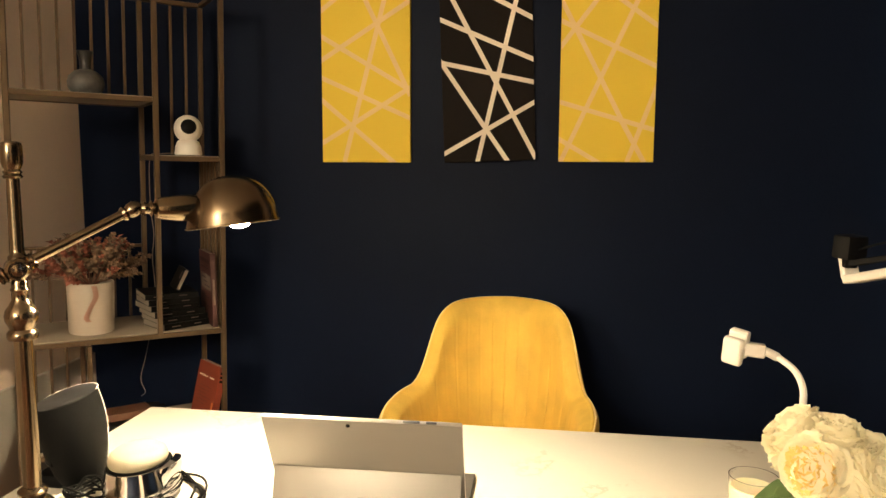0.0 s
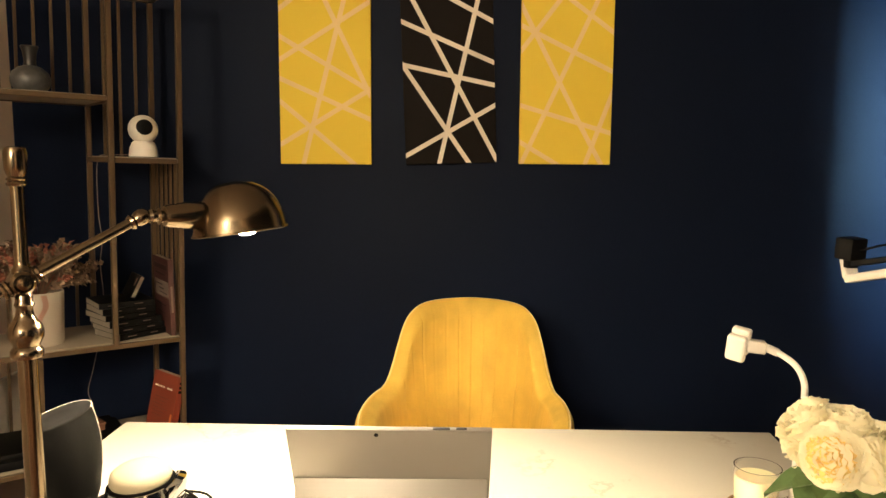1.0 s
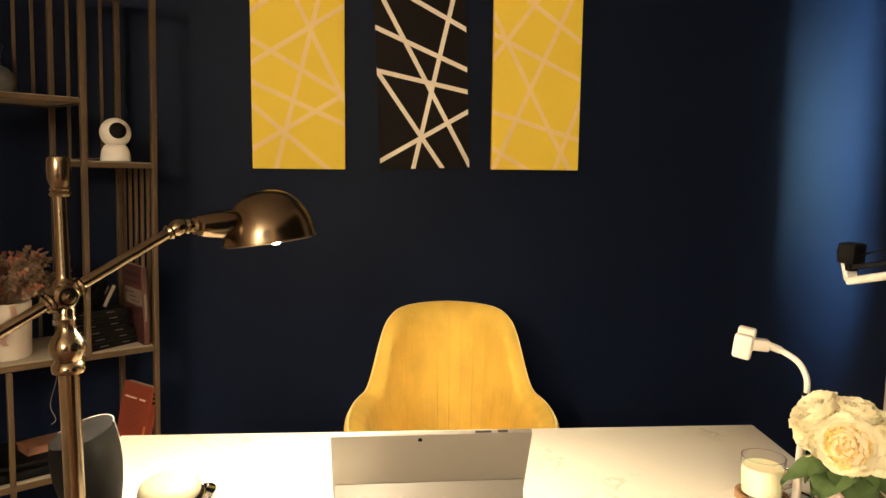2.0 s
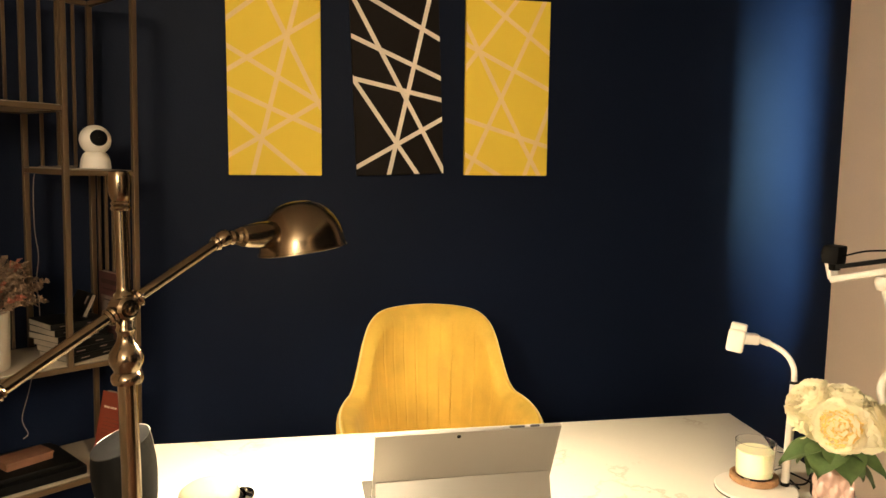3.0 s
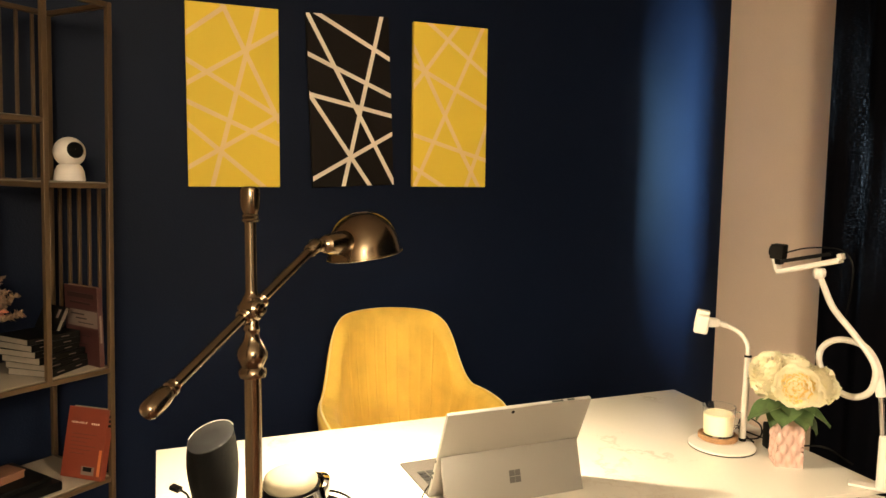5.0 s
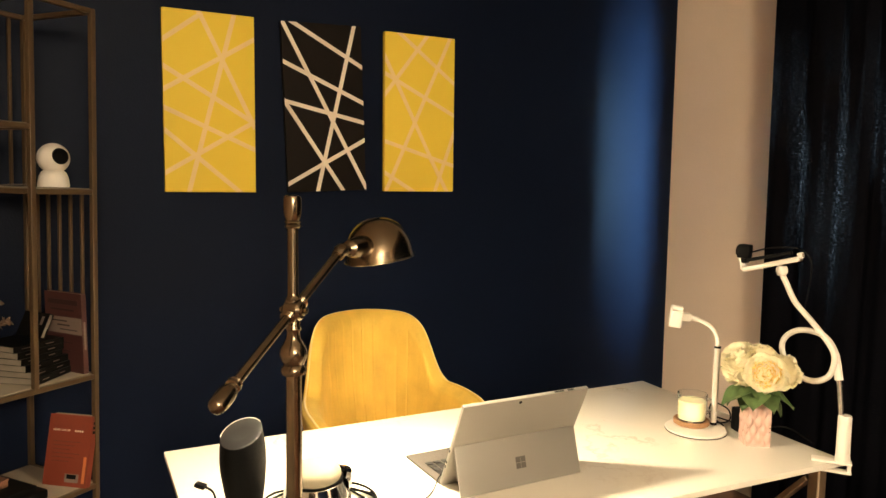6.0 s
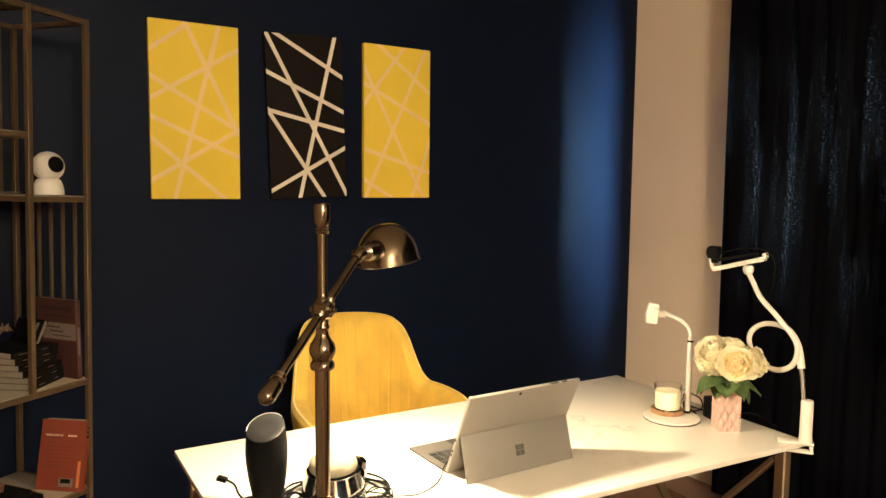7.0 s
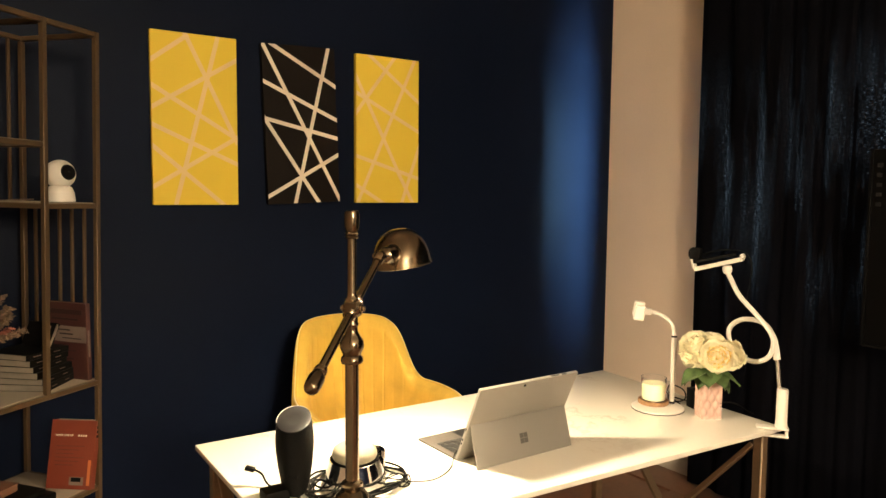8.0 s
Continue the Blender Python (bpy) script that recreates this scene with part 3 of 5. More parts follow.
# ---------------- desk lamp ----------------
def desk_lamp():
    bx, by = -0.815, 1.030
    ob = thing("desk_lamp", pose(bx, by, 0.75), "antique brass desk lamp with a dome shade, switched on", "lamp")
    hub = Vector((0, -0.004, 0.397))
    part("base", lathe([(0, 0), (0.086, 0), (0.088, 0.006), (0.084, 0.012), (0.070, 0.018), (0.045, 0.024), (0.030, 0.030), (0, 0.031)], 56), M_BRASS, ob)
    part("base_collar", lathe([(0, 0.030), (0.022, 0.030), (0.030, 0.037), (0.031, 0.046), (0.024, 0.055), (0.016, 0.060), (0.020, 0.066), (0.020, 0.072), (0.013, 0.078), (0, 0.079)], 40), M_BRASS, ob)
    part("pole", lathe([(0, 0.078), (0.0126, 0.078), (0.0124, 0.300), (0, 0.300)], 28), M_BRASS, ob)
    part("finial_ball", lathe([(0, 0.296), (0.0190, 0.296), (0.0205, 0.300), (0.0200, 0.306), (0.0160, 0.311), (0.0180, 0.316), (0.0215, 0.323), (0.0222, 0.330), (0.0205, 0.338), (0.0150, 0.346), (0.0112, 0.353), (0.0100, 0.362), (0.0125, 0.367), (0.0105, 0.372), (0.0110, 0.378), (0.007, 0.385), (0, 0.386)], 36), M_BRASS, ob)
    low, elbow = Vector((-0.947 - bx, 0.902 - by, 1.060 - 0.75)), Vector((-0.698 - bx, 1.134 - by, 1.226 - 0.75))
    axis = (elbow - low).normalized()
    # the joint where the arm crosses the pole
    side = axis.cross(Vector((0, 0, 1))).normalized()
    joint = part("joint", lathe([(0, -0.015), (0.012, -0.015), (0.0155, -0.011), (0.0155, 0.011), (0.012, 0.015), (0, 0.015)], 28, m=Matrix.Translation(hub) @ side.to_track_quat("Z", "Y").to_matrix().to_4x4()), M_BRASS, ob)
    for s in (-1, 1):
        part("screw", lathe([(0.0, 0.014), (0.0085, 0.014), (0.0085, 0.018), (0.0045, 0.019), (0.0045, 0.023), (0, 0.024)], 20, m=Matrix.Translation(hub) @ (side * s).to_track_quat("Z", "Y").to_matrix().to_4x4()), M_BRASS, joint)
    part("upper_pole", lathe([(0, 0.395), (0.013, 0.408), (0.013, 0.414), (0.0095, 0.418), (0.0086, 0.424), (0.0084, 0.530), (0, 0.530)], 24), M_BRASS, ob)
    part("top_cap", lathe([(0, 0.523), (0.0112, 0.523), (0.0130, 0.526), (0.0105, 0.529), (0.0125, 0.532), (0.0100, 0.535), (0.0120, 0.539), (0.0138, 0.545), (0.0143, 0.556), (0.0140, 0.567), (0.0125, 0.572), (0.008, 0.574), (0, 0.574)], 28), M_BRASS, ob)
    arm = part("arm", tube([low + axis * 0.012, elbow], 0.0074, 18), M_BRASS, ob)
    for t in (hub - axis * 0.026, hub + axis * 0.014):
        part("arm_collar", lathe([(0, 0), (0.010, 0), (0.0125, 0.003), (0.0105, 0.006), (0.0125, 0.009), (0.010, 0.012), (0, 0.012)], 24, m=along(t, t + axis)), M_BRASS, arm)
    part("counterweight", lathe([(0, -0.0375), (0.006, -0.037), (0.0108, -0.0345), (0.0136, -0.029), (0.0148, -0.018), (0.0146, -0.004), (0.0125, 0.007), (0.0092, 0.012), (0.0120, 0.014), (0.0120, 0.019), (0.0090, 0.021), (0.0105, 0.024), (0.008, 0.027), (0, 0.027)], 30, m=along(low, elbow) @ Matrix.Translation((0, 0, 0.010)) @ Matrix.Scale(0.92, 4)), M_BRASS, ob)
    part("elbow_joint", lathe([(0, -0.020), (0.0095, -0.020), (0.0115, -0.016), (0.0085, -0.012), (0.0115, -0.007), (0.0125, 0), (0.0105, 0.007), (0.006, 0.011), (0, 0.011)], 26, m=along(elbow, elbow + axis)), M_BRASS, ob)
    # shade: a tilted dome, longer along the neck, which enters low in its back
    rim_c = Vector((-0.584 - bx, 1.233 - by, 1.197 - 0.75))
    up = Vector((-0.13, 0.02, 1.0)).normalized()
    fwd = Vector((rim_c.x - elbow.x, rim_c.y - elbow.y, 0))
    fwd = (fwd - up * fwd.dot(up)).normalized()
    m = Matrix.Translation(rim_c) @ Matrix((fwd, up.cross(fwd), up)).transposed().to_4x4()
    LONG, WIDE, H = 0.0735, 0.0635, 0.079
    neck_end = m @ Vector((-LONG * 0.80, 0, 0.033))
    neck_dir = (neck_end - elbow).normalized()
    reach = (neck_end - elbow).length
    neck = part("neck", lathe([(0, 0.008), (0.0085, 0.008), (0.0110, 0.013), (0.0085, 0.018), (0.0085, 0.021), (0.0125, 0.024), (0.0085, 0.028), (0.0150, 0.032), (0.0172, 0.040), (0.0205, reach * 0.72), (0.0212, reach - 0.003), (0.0195, reach), (0.0195, reach + 0.030), (0, reach + 0.030)], 36, m=along(elbow, neck_end)), M_BRASS, ob)
    part("neck_screw", lathe([(0, 0), (0.003, 0), (0.003, 0.012), (0.006, 0.013), (0.006, 0.018), (0, 0.018)], 14, m=along(elbow + neck_dir * 0.012, elbow + neck_dir * 0.012 - Vector((0, 0, 1)).cross(neck_dir) * -1)), M_BRASS, neck)

    def dome(thin):
        """Rings of an oval dome; its back is drawn out into a short steep shoulder for the neck."""
        bm = bmesh.new()
        rings = []
        for k in range(19):
            f = k / 18 * math.pi / 2
            wide = math.cos(f) ** 0.85 if k < 18 else 0.0
            z = 0.004 + (H - 0.004) * math.sin(f) if k else 0.0
            ring = []
            for i in range(64):
                g = i * math.tau / 64
                back = max(0.0, -math.cos(g)) ** 3
                w = wide * (1 - 0.10 * back * math.sin(min(f, 1.2) * 2.0))
                e = 1.03 if k == 0 else 1.0
                ring.append(bm.verts.new(m @ Vector(((LONG * e - thin) * w * math.cos(g), (WIDE * e - thin) * w * math.sin(g), z - thin))))
            rings.append(ring)
        for a, b in zip(rings, rings[1:-1]):
            for i in range(64):
                bm.faces.new((a[i], a[(i + 1) % 64], b[(i + 1) % 64], b[i]))
        bm.faces.new(rings[-2])
        for v in rings[-1]:
            bm.verts.remove(v)
        return bm

    part("shade", dome(0.0), M_BRASS, ob, "dome shade of brushed antique brass")
    part("shade_lining", dome(0.002), M_BRASS_IN, ob, "pale lining inside the shade")
    part("shade_rim", tube([m @ Vector((LONG * 1.03 * math.cos(k * math.tau / 64), WIDE * 1.03 * math.sin(k * math.tau / 64), 0.0)) for k in range(64)], 0.0016, 8, closed=True), M_BRASS, ob)
    m = m @ Matrix.Translation((0.010, 0, 0))
    part("socket", lathe([(0, 0.074), (0.016, 0.074), (0.016, 0.045), (0, 0.045)], 20, m=m), M_WHITE, ob)
    prof = [(0.0, 0.046), (0.012, 0.045), (0.016, 0.036), (0.024, 0.022), (0.0255, 0.012), (0.020, 0.0), (0.011, -0.006), (0, -0.008)]
    part("bulb", lathe(prof, 24, m=m), M_BULB, ob, "glowing warm white bulb")
    return ob


desk_lamp()


# ---------------- laptop tablet ----------------
def tablet():
    ob = thing("tablet_laptop", pose(-0.337, 1.166, 0.75), "silver tablet laptop on its kickstand with a cloth keyboard", "laptop")
    W, L, D = 0.292, 0.201, 0.0085
    m = pose(0, 0, 0.004) @ pose(0, 0, 0, 25.0, 0, 0)
    part("tablet_body", box((-W / 2, -D, 0), (W / 2, 0, L), 0.0022, m=m), M_SILVER, ob)
    part("screen", box((-W / 2 + 0.004, 0.0, 0.004), (W / 2 - 0.004, 0.0008, L - 0.004), m=m), M_SCREEN, ob)
    part("rear_camera", lathe([(0, 0), (0.0032, 0), (0.0032, 0.001), (0, 0.001)], 16, m=m @ pose(-0.018, -D, L - 0.009, 90)), M_BLACK, ob, "small round black rear lens")
    part("button", box((0.062, -D + 0.002, L - 0.0005), (0.086, -D + 0.006, L + 0.0008), 0.0004, m=m), M_KEYS, ob)
    part("button", box((0.095, -D + 0.002, L - 0.0005), (0.110, -D + 0.006, L + 0.0008), 0.0004, m=m), M_KEYS, ob)
    for z in (0.045, 0.056, 0.085):
        part("port", box((-W / 2 - 0.0006, -D + 0.003, z), (-W / 2 + 0.001, -D + 0.006, z + 0.006), m=m), M_BLACK, ob)
    # the kickstand swings out of the lower half of the back
    hinge = m @ Vector((0, -D, 0.102))
    foot = Vector((0, -0.078, 0.001))
    d = (foot - hinge)
    n = d.length
    q = Matrix.Translation(hinge) @ pose(0, 0, 0, math.degrees(math.atan2(d.z, d.y)), 0, 0)
    stand = part("kickstand", box((-W / 2 + 0.004, 0, -0.0016), (W / 2 - 0.004, n, 0.0016), 0.0012, m=q), M_SILVER, ob)
    for sx in (0, 1):
        for sy in (0, 1):
            x, y = -0.0105 + sx * 0.0118, n * 0.42 + sy * 0.0118
            part("mark", box((x, y, -0.0019), (x + 0.0110, y + 0.0110, -0.0014), m=q), M_MARK, stand, "small dark square mark", smooth=False)
    key = part("keyboard", box((-W / 2, -0.004, 0.0), (W / 2, 0.155, 0.0055), 0.0015), M_ALCANTARA, ob, "grey cloth keyboard cover")
    for r in range(5):
        for c in range(14):
            x, y = -W / 2 + 0.016 + c * 0.0187, 0.018 + r * 0.0165
            part("key", box((x, y, 0.0052), (x + 0.0160, y + 0.0138, 0.0068), 0.0008, seg=1), M_KEYS, key, smooth=False)
    part("touchpad", box((-0.05, 0.108, 0.0053), (0.05, 0.150, 0.0059)), M_KEYS, key, smooth=False)


tablet()


# ---------------- loudspeaker ----------------
def desk_speaker():
    ob = thing("desk_speaker", pose(-0.857, 1.194, 0.75, 0, 0, 60), "black oval desk loudspeaker with a slanted grey top", "loudspeaker")
    TOP = 0.157
    rows = [(0.027, 0.0), (0.033, 0.004), (0.0430, 0.026), (0.0510, 0.060), (0.0560, 0.096), (0.0565, 0.118), (0.0540, 0.141), (0.0505, TOP)]
    bm = bmesh.new()
    N = 48
    rings = []

    def skin(r, z, f):
        slant = 0.010 * math.cos(f) * (z / TOP) ** 3
        return Vector((0.010 - 0.022 * z / TOP + r * math.cos(f), 0.66 * r * math.sin(f), z + slant))

    for r, z in rows:
        rings.append([bm.verts.new(skin(r, z, k * math.tau / N)) for k in range(N)])
    for a, b in zip(rings, rings[1:]):
        for k in range(N):
            bm.faces.new((a[k], a[(k + 1) % N], b[(k + 1) % N], b[k]))
    bm.faces.new(rings[0])
    bm.faces.new(rings[-1])
    part("body", bm, M_SPEAKER, ob)
    m = pose(-0.012, 0, TOP + 0.0005) @ pose(0, 0, 0, 0, -11.4, 0)
    part("top_plate", lathe([(0, 0.0), (0.0518, 0.0), (0.0522, 0.0012), (0.0498, 0.0022), (0.02, 0.0008), (0, 0.0006)], 48, m=m, squash=0.635), M_SPEAKER_TOP, ob, "satin grey slanted top plate")
    part("trim", tube([m @ Vector((0.0524 * math.cos(radians(a)), 0.0336 * math.sin(radians(a)), 0.0010)) for a in range(-40, 106, 5)], 0.0009, 8), M_WHITE, ob, "pale trim line round the top")
    part("seam", tube(curve_points([skin(r + 0.0003, z, radians(-24)) for r, z in rows[3:]], 4), 0.0008, 6), M_WHITE, ob, "thin pale seam down the side")
    part("socket", box((-0.0475, -0.010, 0.050), (-0.0385, 0.010, 0.060), 0.001), M_BLACK, ob)


desk_speaker()


# ---------------- cream dome in a chrome cup ----------------
def dome_device():
    ob = thing("smart_speaker", pose(-0.732, 1.176, 0.75), "cream domed smart speaker in a shiny chrome cup", "smart speaker")
    m = pose(0, 0, 0.022) @ pose(0, 0, 0, 3, -3, 0)
    part("cup", lathe([(0.055, -0.014), (0.0635, -0.014), (0.0645, -0.009), (0.0600, 0.008), (0.0545, 0.024), (0.0520, 0.034), (0.0505, 0.0345), (0.0490, 0.028), (0.048, 0.010)], 56, m=m), M_CHROME, ob, "mirror-bright chrome cup")
    part("gasket", lathe([(0, 0.020), (0.0482, 0.020), (0.0482, 0.0375), (0, 0.0375)], 48, m=m), M_BLACK, ob)
    part("dome", lathe([(0, 0.037), (0.0450, 0.037), (0.0468, 0.041), (0.0465, 0.047), (0.0440, 0.054), (0.036, 0.060), (0.020, 0.0640), (0, 0.065)], 48, m=m), M_DOME, ob, "matt cream dome")
    # a raised chrome lip that turns outwards at one side
    bm = bmesh.new()
    rows = []
    for k in range(13):
        f = radians(-28 + 66 * k / 12)
        s = math.sin(math.pi * k / 12) ** 0.7
        d = Vector((math.cos(f), math.sin(f), 0))
        rows.append([bm.verts.new(m @ (d * q + Vector((0, 0, z)))) for q, z in ((0.0600, 0.004), (0.0535, 0.030), (0.0545 + 0.004 * s, 0.034 + 0.008 * s), (0.056 + 0.013 * s, 0.034 + 0.004 * s), (0.060 + 0.010 * s, 0.026), (0.0620, 0.004))])
    for a, b in zip(rows, rows[1:]):
        for j in range(5):
            bm.faces.new((a[j], a[j + 1], b[j + 1], b[j]))
    part("flange", bm, M_CHROME, ob)
    part("foot", lathe([(0, 0.0), (0.052, 0.0), (0.052, 0.0095), (0, 0.0095)], 40), M_BLACK, ob)


dome_device()


# ---------------- cables on the desk ----------------
def cable(name, pts, r, mat, label, k=8):
    return solid(name, tube(curve_points(pts, k), r, 8), mat, label, "cable")


rng = random.Random(4)


def coil(cx, cy, rad, turns, lift):
    pts = []
    n = int(turns * 9)
    for i in range(n):
        f = i / 9 * math.tau
        rr = rad * (0.85 + 0.3 * rng.random())
        pts.append((cx + rr * math.cos(f) * 1.25, cy + rr * math.sin(f), 0.7535 + lift * rng.random()))
    return pts


cable("cable_coil", coil(-0.734, 1.166, 0.080, 4, 0.012), 0.0023, M_RUBBER, "tangled thin black cable coiled round the smart speaker", 4)
cable("cable_coil", coil(-0.815, 1.155, 0.026, 4, 0.020), 0.0020, M_RUBBER, "tangled black cable heaped beside the lamp base", 4)
cable("cable_coil", coil(-0.668, 1.118, 0.022, 3, 0.014), 0.0014, M_RUBBER, "small loops of thin black wire on the desk", 5)
cable("laptop_cable", [(-0.680, 1.135, 0.753), (-0.640, 1.115, 0.753), (-0.593, 1.096, 0.753), (-0.545, 1.112, 0.753), (-0.510, 1.140, 0.754), (-0.490, 1.160, 0.764), (-0.483, 1.158, 0.775)], 0.0013, M_RUBBER, "thin black charging cable running to the laptop")
cable("speaker_cable", [(-0.890, 1.120, 0.756), (-0.860, 1.115, 0.757), (-0.830, 1.122, 0.755), (-0.810, 1.130, 0.754), (-0.795, 1.145, 0.754)], 0.0028, M_RUBBER, "grey-black speaker cable lying on the desk")
plug = thing("usb_cable", pose(-0.905, 1.285, 0.75, 0, 0, 0), "loose black USB cable end sticking up at the desk edge", "cable")
part("wire", tube(curve_points([(0.045, -0.12, 0.004), (0.02, -0.07, 0.006), (0.012, -0.03, 0.010), (0.008, -0.012, 0.024), (-0.004, 0.0, 0.032)], 6), 0.0022, 8), M_RUBBER, plug)
part("connector", box((-0.007, -0.004, 0), (0.007, 0.004, 0.020), 0.002, m=along((-0.003, -0.001, 0.031), (-0.025, 0.015, 0.038))), M_BLACK, plug)
part("charger", box((-0.02, -0.11, 0.0), (0.03, -0.07, 0.022), 0.004), M_BLACK, plug)

# ---------------- phone stand with round base ----------------
st = thing("phone_stand", pose(0.225, 1.170, 0.75), "white bendy-neck phone stand on a round base", "phone stand")
part("base_pad", lathe([(0, 0), (0.072, 0), (0.072, 0.0025), (0, 0.0025)], 56), M_BLACK, st)
part("base_plate", lathe([(0, 0.0025), (0.0715, 0.0025), (0.0720, 0.005), (0.0705, 0.0065), (0, 0.0068)], 56), M_WHITE, st)
sx, sy = 0.064 - 0.008, -0.004
part("stick", tube([(sx, sy, 0.006), (sx + 0.012, sy + 0.008, 0.198)], 0.0072, 16), M_WHITE, st)
part("ring", tube([(sx + 0.0118, sy + 0.0078, 0.195), (sx + 0.0122, sy + 0.0082, 0.200)], 0.0080, 16), M_BLACK, st)
part("stick_foot", tube([(sx, sy, 0.006), (sx, sy, 0.013)], 0.0082, 16), M_BLACK, st)
neck_pts = curve_points([(sx + 0.012, sy + 0.008, 0.198), (sx + 0.013, sy + 0.014, 0.225), (sx + 0.006, sy + 0.030, 0.247), (sx - 0.012, sy + 0.052, 0.261), (sx - 0.026, sy + 0.066, 0.266)], 8)
part("neck", tube(neck_pts, 0.0050, 12), M_WHITE, st)
part("sleeve", tube([neck_pts[-9], neck_pts[-4], neck_pts[-1]], 0.0066, 14), M_WHITE, st)
hd = Vector((sx - 0.026, sy + 0.066, 0.266))
JAW = Vector((-0.020, 0.057, 0.266))
hn = Vector((-0.62, -0.77, -0.16)).normalized()
hx = Vector((0, 0, 1)).cross(hn).normalized()
hm = Matrix.Translation(JAW) @ Matrix((hx, hn.cross(hx), hn)).transposed().to_4x4() @ pose(0, 0, 0, 0, 0, -8) @ Matrix.Scale(0.88, 4)
mount = part("clip", bar(hd, (Vector(JAW) - hn * 0.018) * 0.75 + hd * 0.25, 0.020), M_WHITE, st)
part("jaw", box((-0.0175, -0.026, -0.012), (0.0175, 0.024, 0.004), 0.0078, m=hm, seg=4), M_WHITE, mount)
part("jaw", box((-0.0165, -0.018, -0.034), (0.0165, 0.031, -0.017), 0.005, m=hm, seg=3), M_WHITE, mount)
part("slide", box((-0.009, -0.010, -0.018), (0.009, 0.010, -0.011), 0.001, m=hm), M_WHITE, mount)


# ---------------- candle ----------------
cn = thing("candle", pose(0.238, 1.196, 0.7568), "cream candle in a clear glass on a cork coaster", "candle")
part("coaster", lathe([(0, 0), (0.041, 0), (0.043, 0.002), (0.043, 0.011), (0.041, 0.0125), (0.038, 0.0125), (0.037, 0.009), (0, 0.009)], 40), M_CORK, cn, "round cork coaster")
part("glass", lathe([(0, 0.0095), (0.031, 0.0095), (0.033, 0.012), (0.0360, 0.076), (0.0347, 0.076), (0.0318, 0.014), (0, 0.014)], 48), M_GLASS, cn, "clear glass tumbler").visible_shadow = False
part("wax", lathe([(0, 0.0145), (0.0312, 0.0145), (0.0335, 0.058), (0.0315, 0.060), (0.020, 0.0575), (0, 0.057)], 40), M_WAX, cn, "cream wax with a slightly sunken top")
part("glass_handle", tube(curve_points([(0.030, -0.018, 0.062), (0.044, -0.026, 0.058), (0.046, -0.027, 0.040), (0.029, -0.017, 0.026)], 7), 0.0032, 10), M_GLASS, cn).visible_shadow = False


# ---------------- peonies in a pink vase ----------------
vase = thing("flower_vase", pose(0.279, 1.045, 0.75, 0, 0, -31), "square pink ceramic vase with a quilted relief", "vase")
S, VH = 0.0262, 0.114
bm = bmesh.new()
NQ, NV = 20, 36
for side in range(4):
    rot = Matrix.Rotation(side * math.pi / 2, 4, "Z")
    grid = []
    for j in range(NV + 1):
        row = []
        for i in range(NQ + 1):
            u, v = i / NQ * 2 - 1, j / NV
            edge = min(1.0, (1 - abs(u)) / 0.12) * min(1.0, v / 0.06) * max(0.0, min(1.0, (0.78 - v) / 0.05))
            q = abs(math.sin(math.pi * (u * 1.25 + v * 2.9)) * math.sin(math.pi * (u * 1.25 - v * 2.9))) ** 0.75
            narrow = 1 - 0.42 * max(0.0, (v - 0.78) / 0.22)
            row.append(bm.verts.new(rot @ Vector((u * S * narrow, -(S * narrow + 0.0065 * q * edge - 0.0035 * edge), v * VH))))
        grid.append(row)
    for a, b in zip(grid, grid[1:]):
        for i in range(NQ):
            bm.faces.new((a[i], a[i + 1], b[i + 1], b[i]))
bmesh.ops.remove_doubles(bm, verts=bm.verts, dist=0.0004)
box((-S * 0.9, -S * 0.9, 0.0), (S * 0.9, S * 0.9, 0.004), bm=bm)
part("body", bm, M_PINK, vase)
part("lip", lathe([(0.0, VH - 0.02), (0.014, VH - 0.02), (0.0175, VH), (0.0165, VH + 0.006), (0.014, VH + 0.006), (0.012, VH - 0.01), (0, VH - 0.01)], 32), M_PINK, vase)


def petal(bm, m, w, n, cup, ruffle, rnd):
    """One curved petal growing along z from the origin, its hollow towards -y."""
    NU, NV = 6, 6
    ph = rnd.random() * 6
    rows = []
    for j in range(NV + 1):
        v = j / NV
        prof = math.sin(math.pi * min(1.0, 0.12 + 0.66 * v)) if v < 0.98 else 0.72
        row = []
        for i in range(NU + 1):
            u = i / NU * 2 - 1
            wave = ruffle * v * v * math.sin(5 * u + ph) + ruffle * 0.6 * v ** 3 * math.sin(11 * u + 2 * ph)
            notch = -0.07 * n * v ** 4 * abs(math.sin(3.2 * u + ph)) - 0.12 * n * v * u * u
            row.append(bm.verts.new(m @ Vector((u * w * prof, cup * (math.sin(v * 2.0) * -1.0 + 0.55 * u * u * -1) * n + wave, n * v + notch))))
        rows.append(row)
    for a, b in zip(rows, rows[1:]):
        for i in range(NU):
            bm.faces.new((a[i], a[i + 1], b[i + 1], b[i]))


